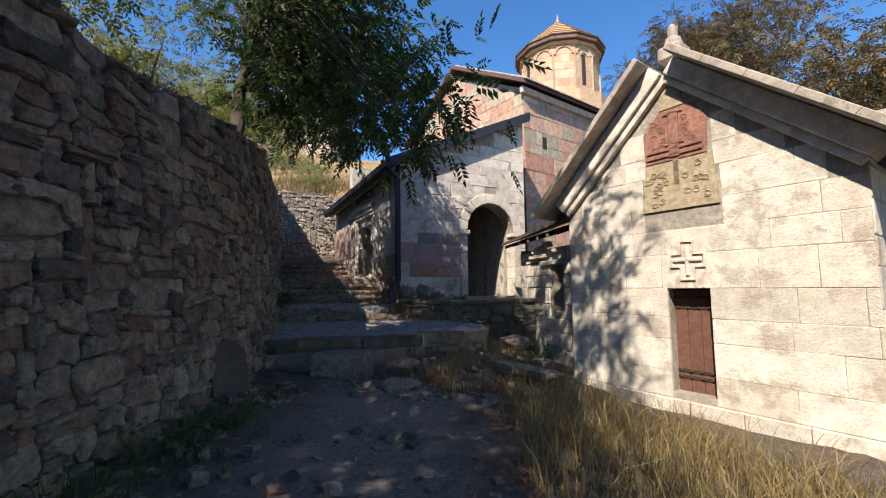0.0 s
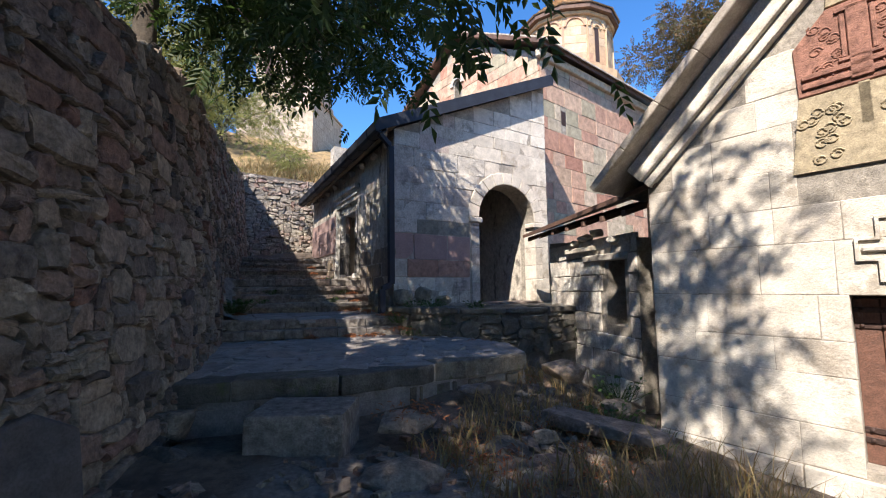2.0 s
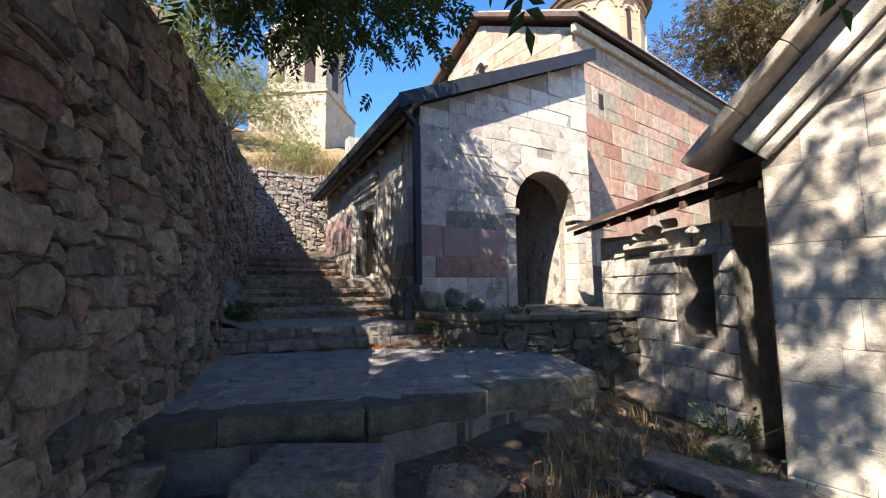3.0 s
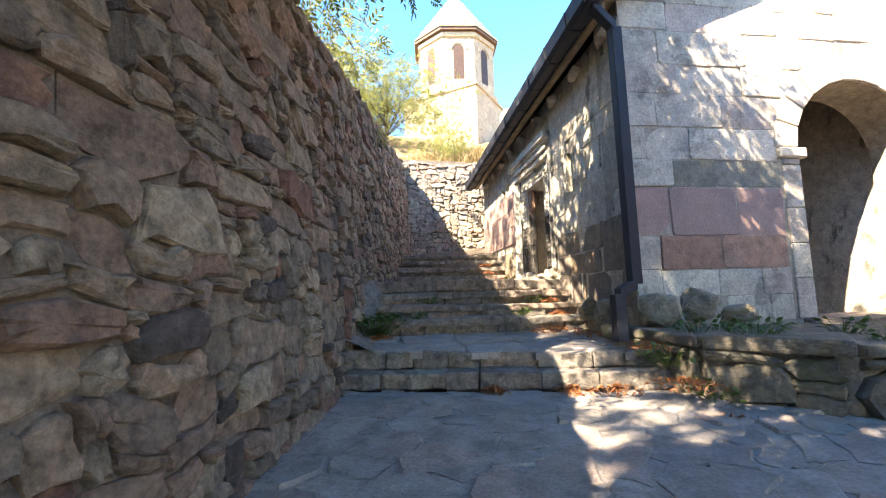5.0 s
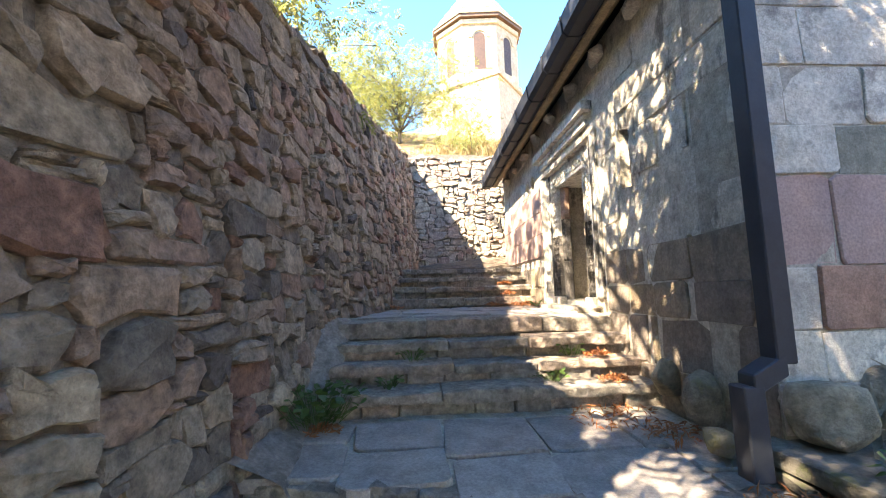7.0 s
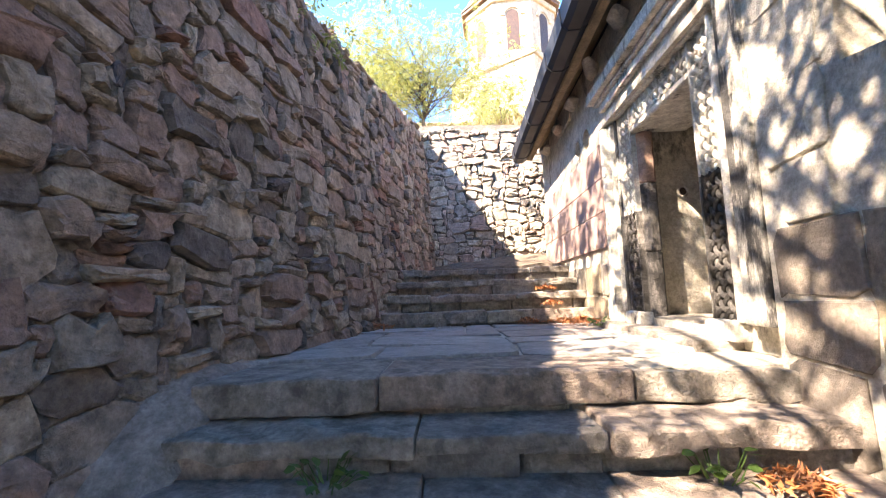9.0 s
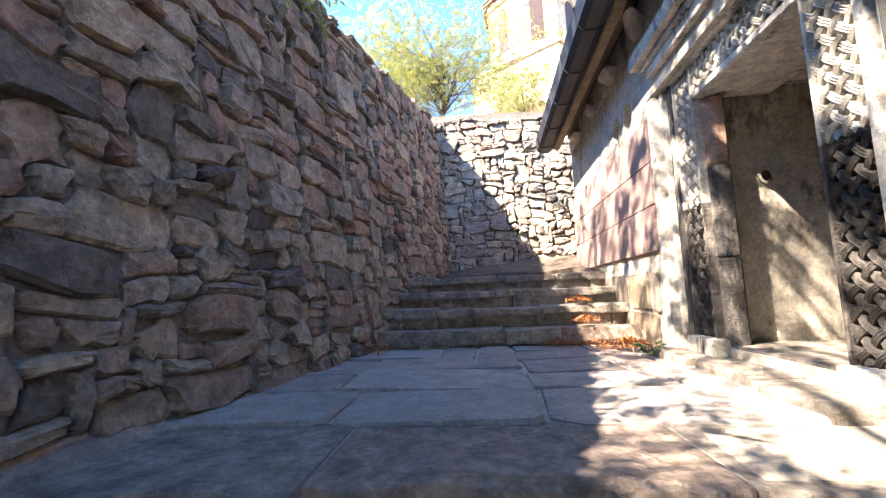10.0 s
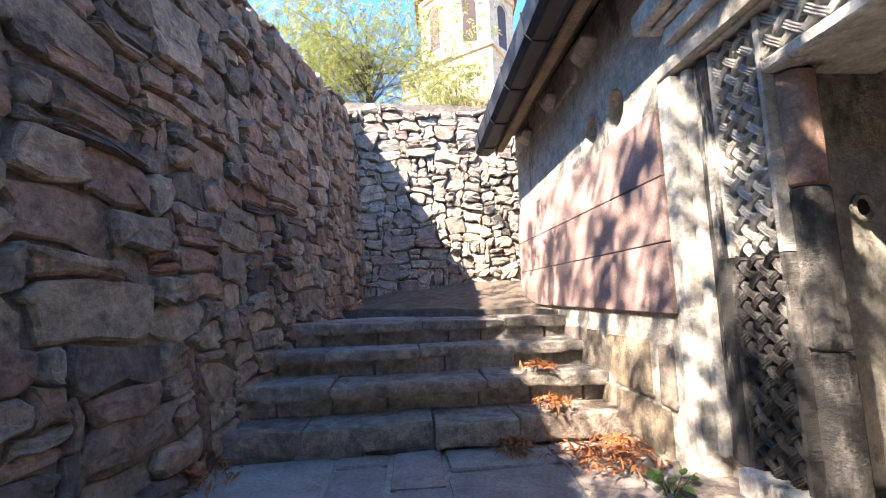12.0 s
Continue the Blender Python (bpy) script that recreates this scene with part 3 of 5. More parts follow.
FOOTING = [(0.2, 1.0), (1.15, 1.06), (1.5, 1.3), (2.2, 1.8), (3.5, 1.8), (5.2, 1.8), (5.7, 2.1), (6.4, 2.58), (7.5, 2.6)]
bm, last = bmesh.new(), None
v = 0.2
while v <= 7.5:
    z = lerp(FOOTING, v)
    k = noise.noise((v * 1.7, 3, 0)) * 0.08
    row = [bm.verts.new((*uv(u, v), z + h + 0.03 * noise.noise((u * 6, v * 6, 2)))) for u, h in ((-2.90 + k, -0.12), (-2.98 + k, 0.015), (-3.12 + k, 0.07), (-3.30, 0.17), (-3.5, 0.42), (-3.9, 0.5))]
    if last:
        for i in range(5):
            bm.faces.new((last[i], last[i + 1], row[i + 1], row[i]))
    last = row
    v += 0.1
part("footing", fix(bm), mat("dusty_lime_mortar", [(0.17, 0.15, 0.13), (0.25, 0.22, 0.19)], scale=9, vary="noise", spots=0.45, stain=((0.09, 0.08, 0.07), 3.5, 0.56, 0.7), bump=1.0, fine=34), stairs, "battered mortar footing along the wall", smooth=True)

# platform of crazy paving with a thick worn lip
PLAT = [(-3.9, 7.35), (-2.6, 7.5), (-1.5, 7.72), (-0.4, 8.3), (0.95, 9.05), (0.85, 9.75), (0.1, 10.6), (-0.6, 11.0), (-1.2, 10.9), (-4.6, 10.1)]
platform = tagged(part("paved_platform", prism([(x, y) for x, y in PLAT], -0.3, 0.562, lift=lambda x, y: 0.032 * (y - 7.5)), flag), "raised platform of dark crazy paving with worn edge", "paving", kind="structure")
for a, b in zip(PLAT[:4], PLAT[1:5]):
    a, b = Vector(a), Vector(b)
    d = (b - a).normalized()
    n = Vector((d.y, -d.x))
    k = max(1, round((b - a).length / 1.1))
    for i in range(k):
        p, q = a.lerp(b, i / k) + d * 0.006, a.lerp(b, (i + 1) / k) - d * 0.006
        m = 7
        fr = [tuple(p.lerp(q, j / m) + n * (0.05 + rng.uniform(-0.045, 0.05))) for j in range(m + 1)]
        bm = prism(fr + [tuple(q - n * 0.4), tuple(p - n * 0.4)], 0.36, 0.585 + 0.016 * i / k + 0.032 * (p.y - 7.5) + rng.uniform(-0.015, 0.005))
        part("edge_slab", bevel(fix(bm), 0.03, 2), mossy, platform)
        x = 0.0
        while x < (q - p).length - 0.05:
            w = min(rng.uniform(0.2, 0.45), (q - p).length - x)
            s, t = p + d * (x + 0.01), p + d * (x + w - 0.01)
            bm = prism([tuple(s - n * rng.uniform(-0.03, 0.06)), tuple(t - n * rng.uniform(-0.03, 0.06)), tuple(t - n * 0.4), tuple(s - n * 0.4)], -0.25, 0.35)
            part("edge_stone", bevel(fix(bm), 0.025), mossy, platform)
            x += w


def in_plat(s, t):
    return inside([(p[0], p[1]) for p in PLAT], s, t) and inside([(p[0], p[1] - 0.34) for p in PLAT[:5]] + [(6, 30), (-9, 30)], s, t - 0.62)


fl = pack(rng, -4.6, 1.0, 7.4, 11.0, 0.13, 0.13, in_plat, [(3, 2), (4, 3), (3, 4), (4, 4), (2, 3), (2, 2), (5, 3)])
for r in fl:
    bm = bmesh.new()
    stone(bm, lambda s, t, o: Vector((s + 0.06 * noise.noise((s * 2, t * 2, 1)), t + 0.06 * noise.noise((s * 2, t * 2, 9)), 0.562 + 0.032 * (t - 7.5) + o)), *r, rng, 0.003, 0.009 * rng.uniform(0.8, 1.2), 0.12, 0.32)
    part("flagstone", bm, flag, platform)


def boulder(bm, c, size, seed, flat=0.6):
    """An angular field stone: a hull of random points, chipped at its edges."""
    r = random.Random(int(seed * 100) + 3)
    pts = []
    for i in range(22):
        p = Vector((r.gauss(0, 1), r.gauss(0, 1), r.gauss(0, 0.9))).normalized() * r.uniform(0.78, 1.0)
        p.z = max(-flat, min(flat, p.z))
        p.rotate(Euler((0.12 * math.sin(seed), 0.12 * math.cos(seed * 2), 0)))
        pts.append(bm.verts.new(Vector(c) + Vector((p.x * size[0], p.y * size[1], p.z * size[2])) * 0.85))
    h = bmesh.ops.convex_hull(bm, input=pts)
    bmesh.ops.delete(bm, geom=list({e for e in h["geom_interior"] + h["geom_unused"] if isinstance(e, bmesh.types.BMVert)}), context="VERTS")
    bmesh.ops.bevel(bm, geom=bm.edges[:], offset=min(size) * 0.09, segments=2, affect="EDGES", profile=0.6)
    return fix(bm)


block = prism([(-2.14, 6.72), (-1.25, 6.74), (-1.2, 7.4), (-2.12, 7.42)], -0.2, 0.43)
tagged(part("step_block", bevel(fix(block), 0.035, 2), step), "large squared grey stone block used as a step", "stone block")
ROCKS = [(-0.72, 6.35, 0.02, 0.55, 0.32, 0.24), (-0.72, 7.12, 0.24, 0.45, 0.28, 0.16), (-2.75, 6.75, 0.05, 0.4, 0.35, 0.3), (-3.0, 7.25, 0.2, 0.4, 0.3, 0.3), (0.28, 7.0, 0.0, 0.3, 0.22, 0.2), (0.62, 6.72, -0.1, 0.34, 0.26, 0.22),
         (0.34, 6.45, -0.08, 0.3, 0.26, 0.2), (0.95, 6.45, -0.18, 0.28, 0.22, 0.18), (0.1, 8.1, 0.3, 0.32, 0.18, 0.12), (1.6, 9.2, 0.3, 0.5, 0.45, 0.3), (-0.05, 6.2, -0.06, 0.24, 0.2, 0.15), (1.95, 8.3, 0.0, 0.3, 0.3, 0.18), (0.75, 7.25, 0.02, 0.22, 0.16, 0.13), (0.5, 7.45, 0.06, 0.2, 0.14, 0.12), (1.15, 6.95, -0.12, 0.2, 0.2, 0.14), (-2.4, 6.3, 0.02, 0.3, 0.22, 0.16), (-2.62, 5.9, 0.02, 0.26, 0.24, 0.16)]
flat = prism([(0.82, 7.72), (1.7, 6.98), (2.06, 7.16), (1.95, 7.45), (1.1, 8.02)], -0.02, 0.09, lift=lambda x, y: 0.10 * (1.5 - x))
tagged(part("flat_slab", bevel(fix(flat), 0.025, 2), step), "long flat fallen stone slab lying on the earth", "stone slab")
for i, (x, y, z, a, b, c) in enumerate(ROCKS):
    tagged(part("rock", boulder(bmesh.new(), (x, y, z), (a, b, c), i * 1.7 + 0.4), rubble), "rough grey field stone half sunk in earth", "rock", "rocks beside the path")

slab_ = solid([Vector((-2.62, 4.95, -0.05)), Vector((-2.50, 5.55, -0.05)), Vector((-2.62, 5.58, 0.72)), Vector((-2.75, 5.4, 0.86)), Vector((-2.80, 5.0, 0.80))], [Vector((-2.80, 4.98, -0.05)), Vector((-2.68, 5.58, -0.05)), Vector((-2.76, 5.62, 0.72)), Vector((-2.88, 5.44, 0.86)), Vector((-2.92, 5.04, 0.80))])
tagged(part("leaning_slab", bevel(fix(slab_), 0.03, 2), mat("dark_basalt", [(0.05, 0.045, 0.045), (0.075, 0.065, 0.06)], vary="noise", scale=8, bump=0.4)), "dark stone slab leaning against the rubble wall", "stone slab")

# terrace ledge in front of the narthex
LEDGE = [uv(-0.12, 0.1), uv(-0.1, -1.05), uv(0.55, -1.75), uv(2.2, -2.3), uv(3.9, -2.3), uv(5.2, -1.3), uv(5.2, 0.2)]
ledge = tagged(part("stone_ledge", prism(LEDGE, 0.0, 1.08), mortar), "low dark stone terrace along the narthex front", "terrace", kind="structure")
for a, b in zip(LEDGE[:5], LEDGE[1:6]):
    a, b = Vector(a), Vector(b)
    d = (b - a).normalized()
    n = Vector((d.y, -d.x))
    for r in pack(rng, 0, (b - a).length, 0.3, 1.08, 0.11, 0.097, lambda s, z: True, [(4, 2), (6, 3), (5, 4), (2, 1), (7, 3), (3, 1), (3, 3)]):
        bm = bmesh.new()
        stone(bm, lambda s, z, o: Vector((*(a + d * (s + 0.06 * noise.noise((s * 3, z * 3, 0))) + n * o), z + 0.07 * noise.noise((s * 3, z * 3, 4)))), *r, rng, 0.006, 0.07, 0.15, 0.32)
        part("stone", bm, mossy, ledge)
    k = max(1, round((b - a).length / 0.8))
    for i in range(k):
        p, q = a.lerp(b, i / k) + d * 0.006, a.lerp(b, (i + 1) / k) - d * 0.006
        bm = prism([tuple(p + n * 0.08), tuple(q + n * rng.uniform(0.05, 0.11)), tuple(q - n * 0.6), tuple(p - n * 0.6)], 1.085, 1.19 + rng.uniform(-0.02, 0.02))
        part("coping_slab", bevel(fix(bm), 0.025, 2), mossy, ledge)
part("ledge_top", prism([uv(0.4, 0.1), uv(0.4, -0.9), uv(0.8, -1.4), uv(2.2, -1.9), uv(3.8, -1.9), uv(4.8, -1.0), uv(4.8, 0.1)], 1.0, 1.15), mossy, ledge)
for i, (u, v, z, a, b, c) in enumerate([(-0.1, 0.55, 1.3, 0.2, 0.26, 0.36), (0.16, -0.14, 1.36, 0.3, 0.24, 0.36), (-0.08, 1.0, 1.35, 0.16, 0.24, 0.3), (0.66, -0.06, 1.42, 0.34, 0.18, 0.36), (1.2, -0.04, 1.3, 0.28, 0.14, 0.2), (-0.25, 0.22, 1.12, 0.14, 0.16, 0.16)]):
    tagged(part("foundation_boulder", boulder(bmesh.new(), (*uv(u, v), z), (a, b, c), i * 2.3 + 1), mossy_pale), "mossy foundation boulder at the narthex corner", "boulder", "foundation boulders")

# ---- narthex ----
rng = random.Random(7)
narthex = thing("narthex", (*uv(2, 3), 0), "grey stone narthex with arched doorway and dark metal roof", "building")
front = Face(uv(0, 0), U)
side = Face(uvs(0, 7.35), Vector(uv(0, 0)) - Vector(uvs(0, 7.35)))          # s = 7.35 - v, outward towards the stairs
AR = arch(3.2, 1.15, 3.3, 0.92, 14)
end_u = 4.62


greenash = mat("grey_green_ashlar", [(0.17, 0.165, 0.13), (0.21, 0.20, 0.165)], scale=7, spots=0.4, bump=0.5)
redblock = mat("red_brown_ashlar", [(0.27, 0.15, 0.11), (0.34, 0.20, 0.15), (0.38, 0.31, 0.25)], scale=7, spots=0.4, bump=0.5)


def roof_z(u):
    return 5.16 + 0.455 * u


outer = [(0.0, 0.3), (end_u, 0.3), (end_u, roof_z(end_u) - 0.05), (0, roof_z(0) - 0.05)]
wf = part("front_wall", front.wall(outer, [AR], 0.55), joint, narthex)
E = 7.39
DOOR = [(E - 4.17, 1.93), (E - 2.80, 1.93), (E - 2.80, 3.86), (E - 4.17, 3.86)]
HOLE = [(E - 1.76, 3.15), (E - 1.56, 3.12), (E - 1.55, 3.72), (E - 1.75, 3.78)]
NICHES = [[(E - v + r * math.cos(a), 4.10 + 1.15 * r * math.sin(a)) for a in [math.tau * k / 12 for k in range(12)]] for v, r in ((5.16, 0.125), (5.55, 0.11))]
ws = part("side_wall", side.wall([(-0.45, 0.3), (E - 0.56, 0.3), (E - 0.56, 4.98), (-0.45, 4.98)], [[(E - 4.66, 1.80), (E - 2.29, 1.80), (E - 2.29, 4.03), (E - 4.66, 4.03)], HOLE] + NICHES, 1.05), plaster, narthex)
portal = Face((side.o - side.n * 0.12).to_2d(), side.d.to_2d())
part("portal_wall", portal.wall([(E - 4.655, 1.805), (E - 2.295, 1.805), (E - 2.295, 4.025), (E - 4.655, 4.025)], [DOOR], 0.95), plaster, narthex)
for v in (5.16, 5.55):
    part("niche_back", fix(side.box(E - v - 0.16, E - v + 0.16, 3.9, 4.3, -1.2, -1.06)), plaster, ws)
bm = side.box(7.35 - 0.556, 7.35 - 0.556 + 0.01, 0.3, 4.9, -0.5, -0.3)
part("corner_wall", fix(bm), joint, narthex)
back = Face(uv(end_u, 7.3), -U)
part("back_wall", fix(back.box(0, end_u - 0.62, 0.3, 6.9, -0.5, 0)), plaster, narthex)
inner = Face(uv(end_u - 0.02, 0.56), V)
part("inner_wall", fix(inner.box(0, 6.2, 0.3, 7.2, -0.4, 0)), plaster, narthex)
part("floor", prism([uv(1.06, 0.56), uv(end_u, 0.56), uv(end_u, 7), uv(1.06, 7)], 1.0, 1.12), step, narthex)
part("door_floor", prism([uvs(1.055, 0.6), uvs(1.44, 0.6), uvs(1.44, 6.6), uvs(1.055, 6.6)], 1.13, 1.90), step, narthex)
part("inner_partition", fix(Face(uvs(1.75, 0.56), V).box(0, 6.2, 1.0, 5.6, -0.3, 0)), plaster, narthex)


def free_front(s, z):
    return z < roof_z(s) - 0.08 and not inside(arch(3.2, 1.1, 3.3, 1.16, 14), s, z)


for r in courses(rng, 0.0, end_u, 1.2, 7.25, [0.30, 0.31, 0.40, 0.58, 0.33, 0.40, 0.42, 0.38, 0.44, 0.36], (0.45, 0.95), free_front):
    bm = bmesh.new()
    stone(bm, front.at, *r, rng, 0.004, 0.010 * rng.uniform(0.3, 1.7), 0.03, 0.09)
    s, z = (r[0] + r[1]) / 2, (r[2] + r[3]) / 2
    m = grey
    if 2.21 < z < 2.79 and s < 2.05:
        m = panel
    elif 0.6 < s < 1.6 and 1.81 < z < 2.21:
        m = redblock
    elif 2.79 < z < 3.12 and 0.6 < s < 2.05:
        m = greenash
    # Cream at upper right: the sunlight on these blocks is put into colour.
    elif s > 2.3 and z > 2.9 or s > 3.4:
        m = cream
    part("ashlar", bm, m, wf)
# arch ring and imposts
n = 11
for i in range(n):
    a0, a1 = math.pi * i / n + 0.006, math.pi * (i + 1) / n - 0.006
    ring = [(0.93, a0), (1.24, a0), (1.24, a1), (0.93, a1)]
    bm = front.slab([(3.2 + r * math.cos(a), 3.3 + r * math.sin(a)) for r, a in ring], -0.3, 0.035)
    part("voussoir", bevel(fix(bm), 0.01), cream, wf)
for s0, s1 in ((1.98, 2.36), (4.04, 4.5)):
    part("impost", bevel(fix(front.box(s0, s1, 3.16, 3.29, -0.3, 0.07)), 0.02), cream, wf)
for s0, s1 in ((2.04, 2.285), (4.115, 4.38)):
    z = 1.2
    while z < 3.1:
        h = min(rng.uniform(0.35, 0.6), 3.155 - z)
        # Right jamb takes the paler stone, again for the sunlight on it.
        part("jamb_stone", bevel(fix(front.box(s0, s1, z + 0.004, z + h - 0.004, -0.4, 0.026)), 0.01), cream if s0 > 3 else grey, wf)
        z += h
part("threshold", bevel(fix(front.box(2.1, 4.3, 1.1, 1.21, -0.55, 0.12)), 0.02), step, wf)


def free_side(s, z):
    v = E - s
    if 2.2 < v < 4.72 and 1.5 < z < 4.45:
        return False
    if 1.48 < v < 1.84 and 3.05 < z < 3.85:
        return False
    if v > 4.6 and 2.62 < z < 4.28:
        return False
    return rng.random() > 0.03


for r in courses(rng, -0.45, 7.35, 0.7, 4.95, [0.32, 0.38, 0.44, 0.30, 0.36], (0.4, 0.9), free_side):
    if (r[2] > 2.4 and rng.random() < 0.30):
        continue
    bm = bmesh.new()
    stone(bm, side.at, *r, rng, 0.004, 0.014 * rng.uniform(0.2, 1.8), 0.06, 0.15)
    part("ashlar", bm, plaster if r[2] > 2.35 else brownash, ws)
# pink slabs past the carved door
for z0, z1, v1 in ((2.68, 3.08, 4.66), (3.087, 3.46, 4.655), (3.467, 3.86, 4.66)):
    part("pink_slab", bevel(fix(side.box(-0.45, E - v1, z0, z1, -0.05, 0.03)), 0.004), panel, ws)

# carved door surround: outer border, mouldings, interlace, splayed jambs
sur = part("carved_door_surround", bevel(fix(portal.box(E - 4.65, E - 4.53, 1.86, 4.0, -0.05, 0.135)), 0.012, 2), limewash, narthex, "limewashed portal with carved interlace and mouldings")
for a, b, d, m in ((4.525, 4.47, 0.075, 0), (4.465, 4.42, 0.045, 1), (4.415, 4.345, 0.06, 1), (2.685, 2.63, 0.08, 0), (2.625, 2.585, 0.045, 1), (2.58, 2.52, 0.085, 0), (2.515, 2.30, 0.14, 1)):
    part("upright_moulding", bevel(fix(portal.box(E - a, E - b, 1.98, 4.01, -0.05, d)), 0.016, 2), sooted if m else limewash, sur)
for z0, z1, v0, v1, d in ((4.015, 4.10, 4.37, 2.62, 0.08), (4.105, 4.15, 4.42, 2.57, 0.11), (4.155, 4.24, 4.50, 2.50, 0.17), (4.245, 4.29, 4.56, 2.44, 0.20), (4.295, 4.42, 4.64, 2.36, 0.26)):
    part("lintel_moulding", bevel(fix(portal.box(E - v0, E - v1, z0, z1, -0.03, d)), 0.018, 2), limewash, sur)
for v0, v1 in ((4.345, 4.02), (2.965, 2.69)):
    part("moulding_base", bevel(fix(portal.box(E - v0 - 0.02, E - v1 + 0.02, 1.86, 1.99, -0.06, 0.11)), 0.02, 2), limewash, sur)
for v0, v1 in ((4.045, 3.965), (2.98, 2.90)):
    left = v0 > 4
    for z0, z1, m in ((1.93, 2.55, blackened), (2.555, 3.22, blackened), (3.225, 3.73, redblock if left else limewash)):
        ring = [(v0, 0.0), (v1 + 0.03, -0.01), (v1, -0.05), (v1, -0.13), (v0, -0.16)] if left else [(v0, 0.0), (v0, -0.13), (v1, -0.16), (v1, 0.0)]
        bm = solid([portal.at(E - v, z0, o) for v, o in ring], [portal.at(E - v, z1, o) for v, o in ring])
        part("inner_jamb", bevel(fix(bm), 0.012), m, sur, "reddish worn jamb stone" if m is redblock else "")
ring_ = [portal.at(E - 4.155, 3.16, -0.47) + portal.n * 0.045 * math.cos(a) + Vector((0, 0, 0.055 * math.sin(a))) for a in [math.tau * k / 12 for k in range(13)]]
part("bolt_socket", tube(ring_, 0.014, 6), plaster, sur)
# A dark disc paints the shade inside the socket.
part("bolt_hole", tube([portal.at(E - 4.165, 3.16, -0.47), portal.at(E - 4.155, 3.16, -0.47)], 0.038, 10), iron, sur)
part("lintel", bevel(fix(portal.box(E - 4.05, E - 2.90, 3.735, 3.80, -0.5, 0.045)), 0.014), limewash, sur)
part("door_sill", bevel(fix(portal.box(E - 4.16, E - 2.81, 1.78, 1.95, -0.9, -0.02)), 0.02, 2), step, sur)
for v0, v1 in ((4.6, 3.95), (3.94, 3.3), (3.29, 2.75)):
    part("door_step", bevel(fix(portal.box(E - v0, E - v1 - 0.008, 1.76, 1.875 + rng.uniform(-0.012, 0.008), -0.02, 0.30 + rng.uniform(-0.03, 0.03))), 0.025, 2), step, sur)


def interlace(f, s0, s1, z0, z1, cell, out, parent, material):
    """Woven three-strand bands over a sunk ground, cut as relief."""
    part("carved_ground", fix(f.box(s0, s1, z0, z1, -0.08, out - 0.034)), material, parent)
    bm = bmesh.new()
    w, h = s1 - s0, z1 - z0
    bw, seg = 0.0056, cell / 4
    for sgn in (1, -1):
        k = -int(h / cell) - 1
        while k * cell < w + h:
            s = s0 + k * cell
            t0, t1 = max(0.0, s0 - s), min(h, s1 - s)
            n_ = max(1, round((t1 - t0) / seg))
            for i in range(n_ if t1 - t0 > 0.03 else 0):
                a, b = t0 + (t1 - t0) * i / n_, t0 + (t1 - t0) * (i + 1) / n_
                p, q = [Vector((s + t, z0 + t if sgn > 0 else z1 - t)) for t in (a, b)]
                m = Vector((-(q - p).y, (q - p).x)).normalized()
                lift = [0.008 * sgn * math.cos(math.pi * (2 * t - h) / cell) for t in (a, b)]
                for off in (-0.0115, 0.0, 0.0115):
                    ends = []
                    for c, z_ in ((p, lift[0]), (q, lift[1])):
                        ends.append([f.at(*(c + m * (off - bw)), out - 0.05), f.at(*(c + m * (off - bw * 0.8)), out + z_ - 0.004), f.at(*(c + m * off), out + z_), f.at(*(c + m * (off + bw * 0.8)), out + z_ - 0.004), f.at(*(c + m * (off + bw)), out - 0.05)])
                    solid(ends[0], ends[1], bm)
            k += 1
    for v_ in (s0, s1):
        f.box(v_ - 0.010, v_ + 0.010, z0, z1, -0.02, out + 0.012, bm)
    part("carved_interlace", fix(bm), material, parent)["kind"] = "stuff"


interlace(portal, E - 4.335, E - 4.055, 2.96, 4.005, 0.093, 0.035, sur, limewash)
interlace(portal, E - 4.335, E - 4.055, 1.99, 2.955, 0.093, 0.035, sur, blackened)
interlace(portal, E - 2.97, E - 2.695, 2.99, 4.005, 0.092, 0.035, sur, limewash)
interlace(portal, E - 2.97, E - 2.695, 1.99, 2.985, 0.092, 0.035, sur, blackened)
interlace(portal, E - 4.045, E - 2.98, 3.81, 4.005, 0.0975, 0.035, sur, limewash)

# roof, fascia, gutter, downpipe
roof = part("roof", fix(solid([Vector((*uv(u, -0.28), roof_z(u) + dz)) for u, dz in ((-0.44, 0.0), (4.75, 0.0), (4.75, 0.16), (-0.44, 0.16))], [Vector((*uvs(u, 7.75), roof_z(u) + dz - 0.17)) for u, dz in ((-0.44, 0.0), (4.6, 0.0), (4.6, 0.16), (-0.44, 0.16))])), darkmetal, narthex, "dark blue-grey sheet metal roof")
part("fascia", fix(solid([Vector((*uv(u, -0.30), roof_z(u) + dz)) for u, dz in ((-0.56, -0.06), (4.72, -0.10), (4.72, 0.22), (-0.56, 0.22))], [Vector((*uv(u, -0.275), roof_z(u) + dz)) for u, dz in ((-0.56, -0.06), (4.72, -0.10), (4.72, 0.22), (-0.56, 0.22))])), darkmetal, roof)
bm = bmesh.new()
rows_ = []
for v, z in ((-0.32, 4.95), (7.8, 4.79)):
    rows_.append([bm.verts.new((*uvs(-0.46 + a, v), z + b)) for a, b in ((0.16, 0.06), (0.16, -0.05), (0.07, -0.11), (-0.05, -0.11), (-0.10, -0.06), (-0.12, 0.11), (-0.10, 0.11), (-0.085, -0.05), (-0.04, -0.095), (0.06, -0.095), (0.14, -0.04), (0.14, 0.06))])
for k in range(12):
    bm.faces.new((rows_[0][k], rows_[0][(k + 1) % 12], rows_[1][(k + 1) % 12], rows_[1][k]))
bm.faces.new(rows_[0])
